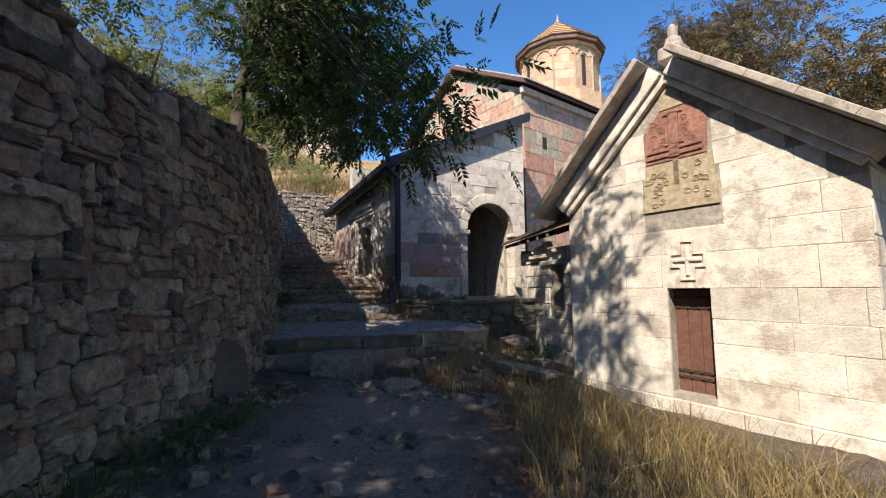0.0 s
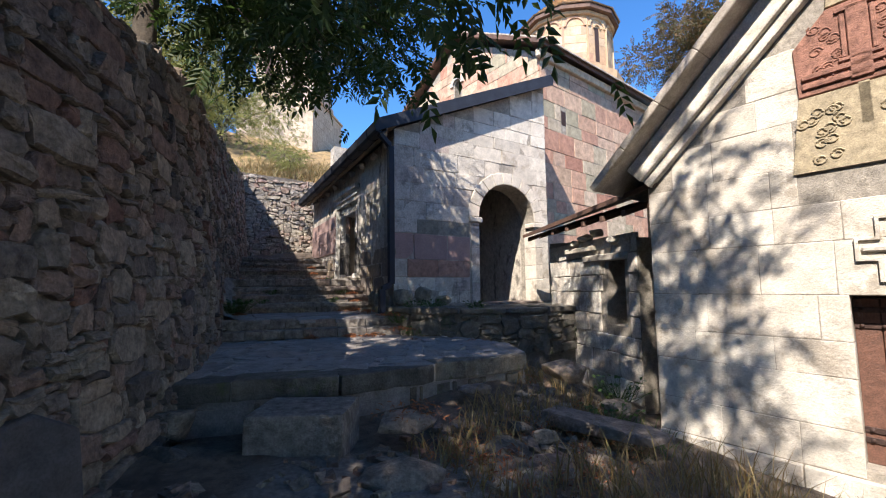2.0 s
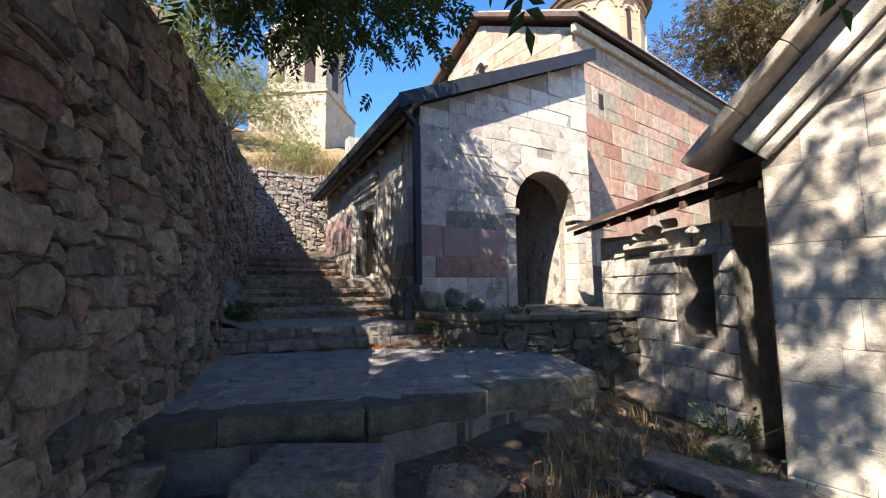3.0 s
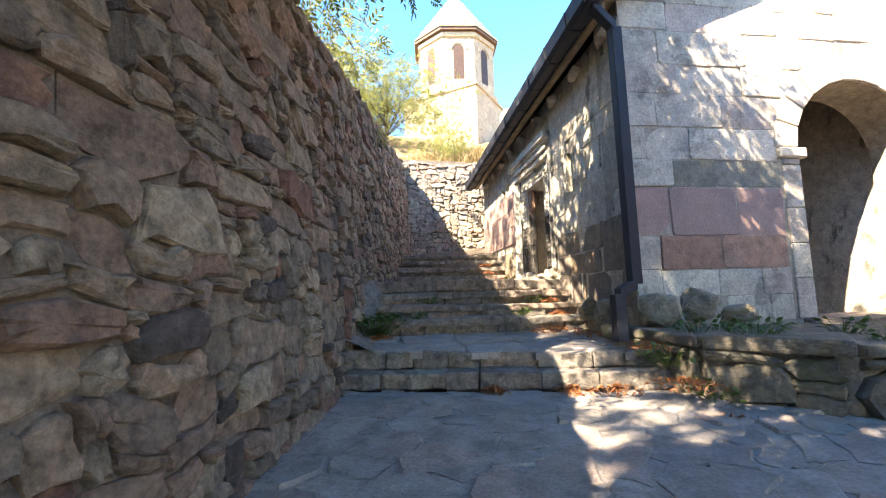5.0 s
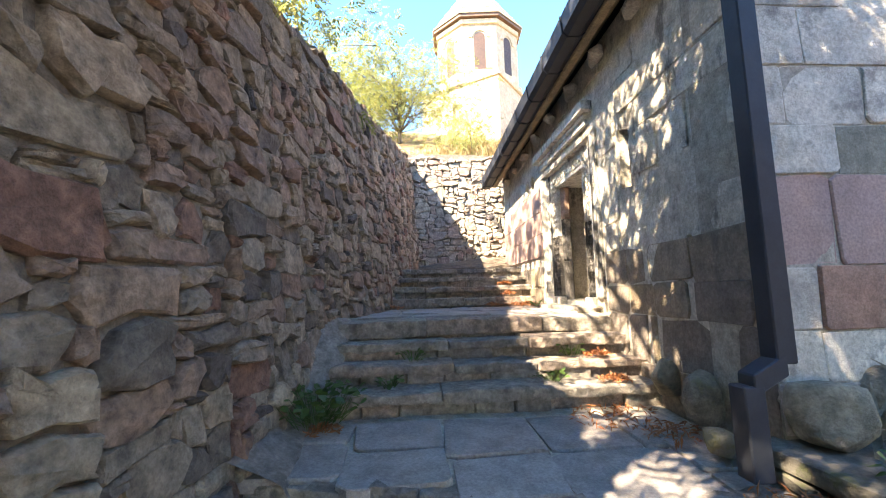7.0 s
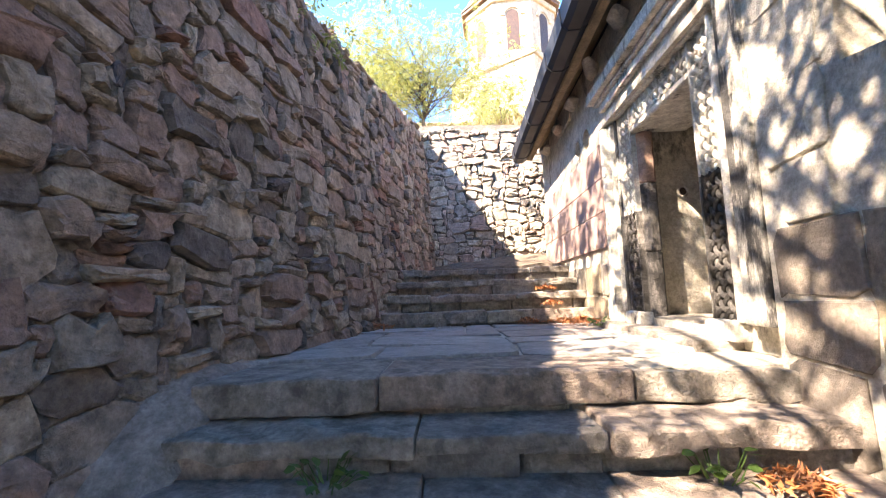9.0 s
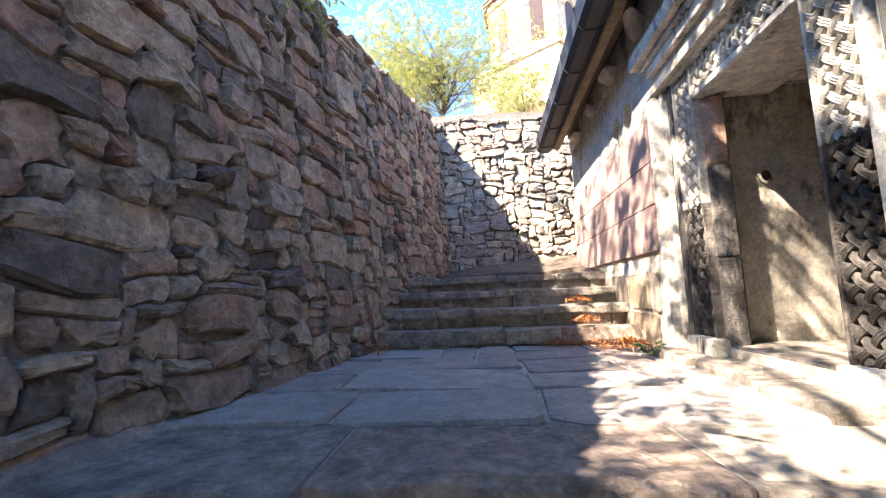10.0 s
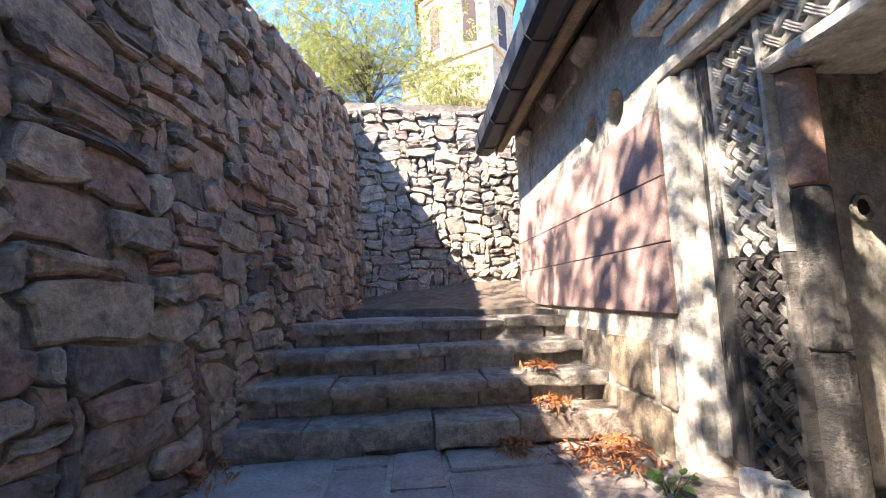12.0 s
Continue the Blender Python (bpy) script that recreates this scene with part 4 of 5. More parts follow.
bm.faces.new(rows_[1][::-1])
gutter = part("gutter", fix(bm), darkmetal, narthex, "dark metal eaves gutter")
for i in range(11):
    v = 0.2 + i * 0.73
    z = 4.95 - 0.16 * (v + 0.32) / 8.12
    part("gutter_bracket", tube([Vector((*uvs(-0.46 + a, v), z + b)) for a, b in ((-0.125, 0.115), (-0.106, -0.063), (-0.052, -0.116), (0.07, -0.116), (0.16, -0.055))], 0.009, 5), darkmetal, gutter)
wood = mat("soffit_wood", [(0.20, 0.15, 0.095), (0.27, 0.21, 0.14)], vary="noise", spots=0.4, stain=((0.10, 0.08, 0.06), 3.0, 0.56, 0.6))
part("soffit_board", fix(solid([Vector((*uv(u, -0.2), roof_z(u) - 0.03)) for u in (-0.38, 0.0)] + [Vector((*uv(u, -0.2), roof_z(u) - 0.005)) for u in (0.0, -0.38)], [Vector((*uvs(u, 7.7), roof_z(u) - 0.20)) for u in (-0.38, 0.0)] + [Vector((*uvs(u, 7.7), roof_z(u) - 0.175)) for u in (0.0, -0.38)])), wood, narthex)
part("eave_beam", bevel(fix(solid([Vector((*uvs(u, -0.1), z)) for u, z in ((-0.31, 4.86), (-0.20, 4.86), (-0.20, 5.02), (-0.31, 4.98))], [Vector((*uvs(u, 7.72), z - 0.16)) for u, z in ((-0.31, 4.86), (-0.20, 4.86), (-0.20, 5.02), (-0.31, 4.98))])), 0.015), wood, narthex, "weathered timber eaves beam")
for i in range(9):
    v = 0.3 + i * 0.86
    part("corbel_stone", boulder(bmesh.new(), (*uvs(-0.03, v), 4.84 - 0.02 * v), (0.17, 0.33, 0.14), i * 3.1), grey, narthex)
pp = [(-0.46, -0.22, 4.86), (-0.16, -0.17, 4.62), (-0.12, -0.15, 1.66), (-0.34, -0.16, 1.55), (-0.34, -0.17, 1.05)]
pipe_ = thing("downpipe", (*uv(-0.34, -0.17), 1.05), "square dark metal downpipe at the narthex corner", "downpipe")
for (a, b, c), (d, e, f) in zip(pp, pp[1:]):
    p, q = Vector((*uv(a, b), c)), Vector((*uv(d, e), f))
    w = 0.062
    ax = Vector((*(U * w), 0))
    ay = Vector((*(V * w), 0))
    if abs(p.z - q.z) < 0.25:
        ax = Vector((0, 0, w))
    part("pipe_section", bevel(fix(solid([p - ax - ay, p + ax - ay, p + ax + ay, p - ax + ay], [q - ax - ay, q + ax - ay, q + ax + ay, q - ax + ay])), 0.008), darkmetal, pipe_)

# ---- church ----
rng = random.Random(9)
W2 = Vector((0.81, 0.586)).normalized()
P2 = Vector((-W2.y, W2.x))
K = Vector((3.24, 15.77))
church = thing("church", (K.x + 4, K.y + 5, 0), "pink and cream stone church with a conical drum", "church")
south = Face(K, W2)
west = Face(K + P2 * 8.4, -P2)


def west_top(s):
    return 9.35 + 2.35 * (1 - abs(s - 4.2) / 4.2)


wsouth = part("south_wall", south.wall([(0, 0), (13, 0), (13, 9.35), (0, 9.35)], [], 0.8), joint, church)
wwest = part("west_wall", west.wall([(0, 0), (8.4, 0), (8.4, 9.35), (4.2, 11.7), (0, 9.35)], [arch(4.2, 9.2, 9.9, 0.2, 8)], 0.8), joint, church)
part("east_wall", fix(Face(K + W2 * 13, P2).box(0, 8.4, 0, 9.3, -0.5, 0)), pink, church)
part("north_wall", fix(Face(K + W2 * 13 + P2 * 8.4, -W2).box(0, 13, 0, 9.3, -0.5, 0)), pink, church)
for r in courses(rng, 0, 12.0, 2.2, 9.3, [0.62, 0.48, 0.7, 0.42, 0.56], (0.55, 1.3), lambda s, z: not (1.0 < s < 1.4 and 7.0 < z < 7.7)):
    bm = bmesh.new()
    stone(bm, south.at, *r, rng, 0.006, 0.015 * rng.uniform(0.3, 1.6), 0.012, 0.05)
    part("ashlar", bm, pink, wsouth)
for r in courses(rng, 0, 8.4, 5.0, 11.7, [0.5, 0.42, 0.55, 0.38], (0.45, 1.1), lambda s, z: z < west_top(s) - 0.1 and not inside(arch(4.2, 9.1, 9.9, 0.3, 8), s, z)):
    bm = bmesh.new()
    stone(bm, west.at, *r, rng, 0.006, 0.015 * rng.uniform(0.3, 1.6), 0.012, 0.05)
    part("ashlar", bm, pink, wwest)
part("west_window_arch", bevel(fix(west.slab(arch(4.2, 9.1, 9.9, 0.42, 10)[2:] + arch(4.2, 9.1, 9.9, 0.25, 10)[2:][::-1], 0.0, 0.09)), 0.01), cream, wwest)
ridge, ov = 11.95, 0.35
for sgn in (0, 1):
    e = -ov if sgn == 0 else 8.4 + ov
    pts = [K + P2 * e - W2 * 0.35, K + P2 * 4.2 - W2 * 0.35, K + P2 * 4.2 + W2 * 13.4, K + P2 * e + W2 * 13.4]
    zs = [9.38, ridge, ridge, 9.38]
    part("roof_slope", fix(solid([Vector((p.x, p.y, z)) for p, z in zip(pts, zs)], [Vector((p.x, p.y, z + 0.16)) for p, z in zip(pts, zs)])), rust, church)
for i in range(26):
    a = i * 0.52 - 0.3
    part("roof_slab", bevel(fix(solid([Vector((*(K + P2 * e + W2 * (a + b)), 9.38 + (ridge - 9.38) * (e + ov) / (4.2 + ov) + 0.165)) for e, b in ((-0.45, 0.0), (4.0, 0.0), (4.0, 0.49), (-0.45, 0.49))], [Vector((*(K + P2 * e + W2 * (a + b)), 9.38 + (ridge - 9.38) * (e + ov) / (4.2 + ov) + 0.24)) for e, b in ((-0.45, 0.0), (4.0, 0.0), (4.0, 0.49), (-0.45, 0.49))])), 0.015), rooftile, church)
part("cornice", bevel(fix(south.box(-0.2, 13, 9.1, 9.38, -0.02, 0.16)), 0.03), pink, church)
# Dark sheet in place of a slit: its inner shade is painted.
part("slit_window", fix(south.box(1.08, 1.32, 7.1, 7.6, -0.02, 0.006)), iron, wsouth)


def ngon(c, r, k, turn=0.0):
    return [(c[0] + r * math.cos(math.tau * i / k + turn), c[1] + r * math.sin(math.tau * i / k + turn)) for i in range(k)]


def cone_roof(parent, c, r, z0, z1, k, turn, material, eave=0.22):
    """A pyramid of separate stone courses with a dark eave."""
    part("eave", fix(prism(ngon(c, r, k, turn), z0 - eave, z0)), rust, parent)
    rows = 7
    for i in range(k):
        a0, a1 = math.tau * i / k + turn, math.tau * (i + 1) / k + turn
        for j in range(rows):
            f0, f1 = j / rows, (j + 1) / rows
            q = []
            for f, l in ((f0, 0.05), (f1, 0.0)):
                for a in (a0, a1):
                    q.append(Vector((c[0] + (r + l) * (1 - f) * math.cos(a), c[1] + (r + l) * (1 - f) * math.sin(a), z0 + (z1 - z0) * f)))
            n = (q[1] - q[0]).cross(q[2] - q[0]).normalized()
            if n.z < 0:
                n = -n
            ring = [q[0] + n * 0.06, q[1] + n * 0.06, q[3] + n * 0.03, q[2] + n * 0.03]
            part("roof_slab", fix(solid([q[0], q[1], q[3], q[2]], ring)), material, parent)


def drum(parent, c, r, z0, z1, k, turn, material, win, name="drum"):
    """A many-sided drum; dark arched sheets on its sides stand for shaded window openings."""
    d = part(name, fix(prism(ngon(c, r, k, turn), z0, z1)), material, parent)
    for i in range(k):
        a = Vector(ngon(c, r, k, turn)[i])
        b = Vector(ngon(c, r, k, turn)[(i + 1) % k])
        f = Face(a, b - a)
        w = (b - a).length
        if win(i):
            h = win(i)
            # Window shade as a dark sheet on the solid drum.
            part("window_opening", fix(f.slab(arch(w / 2, h[0], h[1], h[2], 8), -0.05, 0.006)), iron, d)
            part("window_arch", bevel(fix(f.slab(arch(w / 2, h[1], h[1], h[2] * 1.9, 8)[2:] + arch(w / 2, h[1], h[1], h[2] * 1.25, 8)[2:][::-1], 0.0, 0.08)), 0.01), material, d)
        yield_ = courses(rng, 0, w, z0, z1, [0.5, 0.42, 0.46], (0.35, 0.75), lambda s, z: not (win(i) and inside(arch(w / 2, win(i)[0], win(i)[1], win(i)[2] * 1.3, 8), s, z)))
        for rct in yield_:
            bm = bmesh.new()
            stone(bm, f.at, *rct, rng, 0.004, 0.012 * rng.uniform(0.4, 1.5), 0.01, 0.05)
            part("ashlar", bm, material, d)
    return d


DC = (7.15, 24.0)
part("drum_base", fix(prism(ngon(DC, 2.75, 12, 0.1), 9.3, 12.1)), tan, church)
cd = drum(church, DC, 2.25, 11.6, 15.1, 12, 0.1, tan, lambda i: (12.6, 14.3, 0.13) if i % 3 == 0 else None)
for i, (x, y) in enumerate(ngon(DC, 2.27, 12, 0.1)):
    part("colonnette", tube([(x, y, 11.7), (x, y, 14.4)], 0.06, 6), tan, cd)
for i in range(12):
    a, b = Vector(ngon(DC, 2.25, 12, 0.1)[i]), Vector(ngon(DC, 2.25, 12, 0.1)[(i + 1) % 12])
    f = Face(a, b - a)
    w = (b - a).length
    part("blind_arch", bevel(fix(f.slab(arch(w / 2, 14.35, 14.35, w * 0.46, 8)[2:] + arch(w / 2, 14.35, 14.35, w * 0.36, 8)[2:][::-1], 0.0, 0.07)), 0.008), tan, cd)
part("drum_cornice", bevel(fix(prism(ngon(DC, 2.42, 12, 0.1), 14.9, 15.1)), 0.04), tan, church)
cone_roof(church, DC, 2.62, 15.32, 17.7, 12, 0.1, conetile)
part("roof_finial", tube([(*DC, 17.6), (*DC, 17.95), (*DC, 18.15)], [0.12, 0.05, 0.03], 6), rooftile, church)

# ---- bell tower on the hill ----
tower = thing("bell_tower", (-11, 33, 9), "pale stone bell tower with octagonal belfry and pyramid roof", "tower")
TX, TY = Vector((-0.99, 0.14)), Vector((0.14, 0.99))
TK = Vector((-9.55, 34.75))
base = [TK, TK + TX * 6.4, TK + TX * 6.4 + TY * 6.4, TK + TY * 6.4]
tb = part("tower_base", fix(prism([tuple(p) for p in base], 8.0, 17.0)), joint, tower)
for f, w in ((Face(TK + TX * 6.4, -TX), 6.4), (Face(TK, TY), 6.4)):
    for r in courses(rng, 0, w, 10.0, 17.0, [0.65, 0.55, 0.6], (0.7, 1.5), lambda s, z: True):
        bm = bmesh.new()
        stone(bm, f.at, *r, rng, 0.005, 0.012 * rng.uniform(0.4, 1.5), 0.01, 0.05)
        part("ashlar", bm, tower_stone, tb)
    part("base_cornice", bevel(fix(f.box(-0.1, w + 0.1, 16.85, 17.05, -0.1, 0.14)), 0.03), tower_stone, tower)
# The tower's slit is likewise a dark sheet, its shade painted on.
part("slit_window", fix(Face(TK + TX * 6.4, -TX).box(2.75, 2.92, 14.5, 15.7, 0.0, 0.03)), iron, tb)
TC = tuple(TK + TX * 3.25 + TY * 3.2)
tdir = math.atan2(8.1 - TC[1], -1.8 - TC[0])
tt = tdir - math.pi / 8 + 0.08
td = drum(tower, TC, 3.25, 16.8, 21.9, 8, tt, tower_stone, lambda i: (18.05, 20.5, 0.42))
part("drum_cornice", bevel(fix(prism(ngon(TC, 3.42, 8, tt), 21.5, 21.9)), 0.05), tower_stone, tower)
part("drum_ring", bevel(fix(prism(ngon(TC, 3.5, 16, tt), 16.9, 17.35)), 0.06), tower_stone, tower)
cone_roof(tower, TC, 3.65, 22.15, 27.4, 8, tt, rooftile)

# ---- chapel ----
rng = random.Random(12)
chapel = thing("chapel", (4.6, 7.5, 0), "small cream stone chapel with carved gable panel", "chapel")
FA = Vector((0.562, -0.827))
FL = Vector((2.605, 8.40))
fac = Face(FL, FA)
L = 4.36
APX, AZ = 2.10, 5.0


def gable(s):
    return 3.02 + (AZ - 3.02) * (1 - abs(s - APX) / (APX if s < APX else L - APX))


DR = [(1.89, -0.2), (2.58, -0.2), (2.58, 1.5), (1.89, 1.5)]
SL = [(2.14, 3.13), (2.22, 3.13), (2.22, 3.66), (2.14, 3.66)]
cw = part("facade", fac.wall([(0, -1.2), (L, -1.2), (L, 3.02), (APX, AZ), (0, 3.02)], [DR, SL], 0.5), joint, chapel)
rr = Face(FL + FA * L, -fac.n.to_2d())
ll = Face(FL - fac.n.to_2d() * 5.0, fac.n.to_2d())
for f in (rr, ll):
    w = part("flank_wall", f.wall([(0.52 if f is rr else 0, -1.2), (5.0 if f is rr else 4.48, -1.2), (5.0 if f is rr else 4.48, 3.0), (0.52 if f is rr else 0, 3.0)], [], 0.5), joint, chapel)
    for r in courses(rng, 0, 5.0, -0.9, 3.0, [0.4, 0.5, 0.36, 0.45], (0.5, 1.0), lambda s, z: True):
        bm = bmesh.new()
        stone(bm, f.at, *r, rng, 0.005, 0.016, 0.015, 0.05)
        part("ashlar", bm, cream, w)
part("rear_wall", fix(Face(FL + FA * L - fac.n.to_2d() * 5.0, -FA).box(0, L, -1.2, 4.9, -0.4, 0)), cream, chapel)
PAN = [(1.58, 2.73), (2.78, 2.73), (2.72, 3.55), (2.65, 4.15), (2.35, 4.4), (2.3, 4.75), (1.95, 4.75), (1.9, 4.35), (1.66, 4.3), (1.68, 3.55)]


def free_fac(s, z):
    return z < gable(s) - 0.1 and not inside(DR, s, z) and not inside(PAN, s, z)


for r in courses(rng, 0, L, -0.28, 4.9, [0.42, 0.5, 0.36, 0.46, 0.55, 0.4], (0.5, 1.15), free_fac):
    bm = bmesh.new()
    stone(bm, fac.at, *r, rng, 0.0025, 0.006 * rng.uniform(0.7, 1.4), 0.01, 0.03)
    part("ashlar", bm, cream, cw)
for k in range(6):
    part("plinth_stone", bevel(fix(fac.box(k * L / 6 + 0.004, (k + 1) * L / 6 - 0.004, -0.95, -0.29, -0.05, 0.06)), 0.012), cream, cw)
# rake mouldings and roof slabs
for s0, s1, z0, z1 in ((-0.02, APX, 2.98, AZ), (APX, L + 0.02, AZ, 2.98)):
    d = Vector((s1 - s0, z1 - z0)).normalized()
    nrm = Vector((-d.y, d.x))
    if nrm.y < 0:
        nrm = -nrm
    for a, b, out in ((-0.10, 0.02, 0.10), (0.02, 0.30, 0.17)):
        q = [Vector((s0, z0)) + nrm * a, Vector((s1, z1)) + nrm * a, Vector((s1, z1)) + nrm * b, Vector((s0, z0)) + nrm * b]
        part("rake_moulding", bevel(fix(fac.slab([tuple(p) for p in q], -0.4, out)), 0.03, 2), bluebloom, chapel)
    e0, e1 = Vector((s0, z0)), Vector((s1, z1))
    if s0 < APX - 1:
        e0 = e0 - d * 0.42
        e1 = e1 + d * 0.02
    else:
        e1 = e1 + d * 0.42
    k = 5
    for i in range(k):
        p, q = e0.lerp(e1, i / k), e0.lerp(e1, (i + 1) / k)
        for j, (o0, o1) in enumerate(((-2.6, 0.5), (-5.2, -2.61))):
            ring = [p + nrm * 0.31, q + nrm * 0.31, q + nrm * 0.42, p + nrm * 0.42]
            part("roof_slab", bevel(fix(fac.slab([tuple(t) for t in ring], o0, o1)), 0.012), rooftile, chapel)
fin = part("finial", fix(bevel(fac.box(APX - 0.2, APX + 0.2, AZ + 0.35, AZ + 0.62, -0.5, -0.1), 0.04)), rooftile, chapel)
p = fac.at(APX, 0, -0.3)
part("finial_shaft", tube([(p.x, p.y, AZ + 0.6), (p.x, p.y, AZ + 0.78), (p.x, p.y, AZ + 0.8), (p.x, p.y, AZ + 0.98), (p.x, p.y, AZ + 1.05)], [0.17, 0.12, 0.08, 0.09, 0.02], 8), rooftile, fin)
# carved panels in the gable
for poly, m in (([(1.58, 2.74), (2.78, 2.74), (2.73, 3.54), (1.68, 3.54)], ochre), ([(1.68, 3.55), (2.65, 3.55), (2.68, 4.1), (2.5, 4.42), (1.95, 4.42), (1.66, 4.1)], redrelief), ([(1.95, 4.43), (2.36, 4.43), (2.3, 4.72), (2.12, 4.82), (1.98, 4.7)], ochre)):
    hole = inside(poly, 2.18, 3.3)
    if hole:
        w = fac.wall([(s, z) for s, z in poly], [SL], 0.0 + 0.05)
        for v in w.verts:
            v.co += fac.n * 0.03
        cp = part("carved_panel", w, m, chapel, "ochre carved stone panel with leaves")
    else:
        cp = part("carved_panel", bevel(fix(fac.slab(poly, -0.03, 0.035)), 0.01), m, chapel)
    if m is redrelief:
        for q in ((2.1, 2.26, 3.6, 4.36), (1.72, 2.6, 3.62, 3.68), (1.72, 2.6, 3.72, 3.78), (2.02, 2.34, 3.8, 3.84), (2.05, 2.09, 3.84, 4.3), (2.27, 2.31, 3.84, 4.3), (2.02, 2.34, 4.32, 4.37)):
            part("relief_band", bevel(fix(fac.box(*q, 0.03, 0.06)), 0.008), m, cp)
    for k in range(30):
        cs, cz = rng.uniform(poly[0][0] + 0.12, poly[1][0] - 0.12), rng.uniform(poly[0][1] + 0.08, max(z for _, z in poly) - 0.1)
        if abs(cs - 2.18) < 0.14 or not inside(poly, cs, cz):
            continue
        pts = [fac.at(cs + 0.06 * math.cos(a) * (1 - (a - k) / 12), cz + 0.055 * math.sin(a) * (1 - (a - k) / 12), 0.035) for a in [i * 0.6 + k for i in range(14)]]
        part("relief_scroll", tube(pts, 0.011, 5), m, cp)
# carved cross over the door
cx, cz = 2.26, 1.9
def cross_ring(a, w):
    return [(cx - w, cz - a), (cx + w, cz - a), (cx + w, cz - w), (cx + a * 0.84, cz - w), (cx + a * 0.84, cz + w), (cx + w, cz + w), (cx + w, cz + a), (cx - w, cz + a), (cx - w, cz + w), (cx - a * 0.84, cz + w), (cx - a * 0.84, cz - w), (cx - w, cz - w)]
cr = part("carved_cross", bevel(fix(fac.wall(cross_ring(0.32, 0.115), [cross_ring(0.285, 0.085)], 0.03)), 0.004), cream, cw, "carved cross with a raised border")
for v in cr.data.vertices:
    v.co += fac.n * 0.035
for q in ((cx - 0.03, cx + 0.03, cz - 0.25, cz + 0.22), (cx - 0.22, cx + 0.22, cz - 0.03, cz + 0.03)):
    part("cross_arm", bevel(fix(fac.box(*q, 0.0, 0.04)), 0.015), cream, cr)
# door of planks with iron straps
dr = thing("plank_door", fac.at(2.2, -0.2, -0.25), "brown weathered plank door with studded iron straps", "door")
for k in range(3):
    a = 1.885 + k * 0.2
    part("plank", bevel(fix(fac.box(a + 0.003, a + 0.197, -0.2, 1.42, -0.34, -0.27)), 0.006), doorwood, dr)
for z in (1.12, 1.28, 0.10, -0.0):
    b = part("iron_strap", bevel(fix(fac.box(1.89, 2.48, z, z + 0.055, -0.275, -0.255)), 0.004), iron, dr)
    for k in range(4):
        c = fac.at(1.95 + k * 0.155, z + 0.028, -0.25)
        bm = bmesh.new()
        bmesh.ops.create_uvsphere(bm, u_segments=8, v_segments=5, radius=0.02, matrix=Matrix.Translation(c))
        part("stud", bm, iron, b)
# Dark strips paint the shaded right reveal and the lintel's shadow.
part("frame_post", bevel(fix(fac.box(2.49, 2.575, -0.2, 1.49, -0.42, -0.3)), 0.006), iron, dr)
part("frame_head", bevel(fix(fac.box(1.9, 2.49, 1.425, 1.49, -0.42, -0.3)), 0.006), iron, dr)

# ---- low building between chapel and narthex ----
low = thing("low_outbuilding", (3.2, 10.6, 0), "low stone outbuilding with a rusty sheet roof", "building")
LO, LD = Vector((2.32, 12.2)), Vector((0.55, -2.95)).normalized()
lf = Face(LO, LD)
LN = [(2.05, 0.9), (2.62, 0.9), (2.62, 2.05), (2.2, 2.05)]
lw = part("low_wall", lf.wall([(0, -0.4), (2.95, -0.4), (2.95, 2.35), (0, 2.55)], [LN], 0.5), joint, low)
for r in courses(rng, 0, 2.95, -0.3, 2.45, [0.34, 0.4, 0.3], (0.35, 0.8), lambda s, z: not inside([(1.9, 0.85), (2.7, 0.85), (2.7, 2.1), (2.1, 2.1)], s, z)):
    bm = bmesh.new()
    stone(bm, lf.at, *r, rng, 0.01, 0.03 * rng.uniform(0.4, 1.5), 0.05, 0.12)
    part("stone", bm, limed, lw)
part("niche_back", fix(lf.box(1.9, 2.8, 0.8, 2.2, -0.6, -0.51)), plaster, low)
part("cornice_slab", bevel(fix(lf.box(0.9, 1.9, 2.22, 2.32, -0.1, 0.14)), 0.015), cream, low)
part("cornice_slab", bevel(fix(lf.box(1.5, 2.75, 2.02, 2.14, -0.1, 0.1)), 0.015), cream, low)
for i, (s, z) in enumerate(((1.2, 2.42), (1.55, 2.5), (1.9, 2.55), (2.45, 2.35))):
    part("loose_stone", boulder(bmesh.new(), lf.at(s, z, 0.05), (0.2, 0.2, 0.14), i * 5.1), cream, low)
part("side_room_wall", fix(lf.box(2.95, 4.2, -0.4, 2.6, -2.4, -1.9)), plaster, low)
part("rear_wall", fix(lf.box(-0.4, 4.0, -0.4, 3.9, -3.15, -2.95)), plaster, low)
lr = part("roof", fix(solid([lf.at(-0.55, 2.74, 0.42), lf.at(3.9, 2.92, 0.42), lf.at(3.9, 4.2, -3.2), lf.at(-0.55, 4.0, -3.2)], [lf.at(-0.55, 2.82, 0.42), lf.at(3.9, 3.0, 0.42), lf.at(3.9, 4.28, -3.2), lf.at(-0.55, 4.08, -3.2)])), rust, low)
for k in range(8):
    part("rafter", bevel(fix(solid([lf.at(-0.4 + k * 0.58, 2.64, 0.36), lf.at(-0.3 + k * 0.58, 2.64, 0.36), lf.at(-0.3 + k * 0.58, 2.74, 0.36), lf.at(-0.4 + k * 0.58, 2.74, 0.36)], [lf.at(-0.4 + k * 0.58, 3.3, -1.6), lf.at(-0.3 + k * 0.58, 3.3, -1.6), lf.at(-0.3 + k * 0.58, 3.4, -1.6), lf.at(-0.4 + k * 0.58, 3.4, -1.6)])), 0.01), rust, lr)

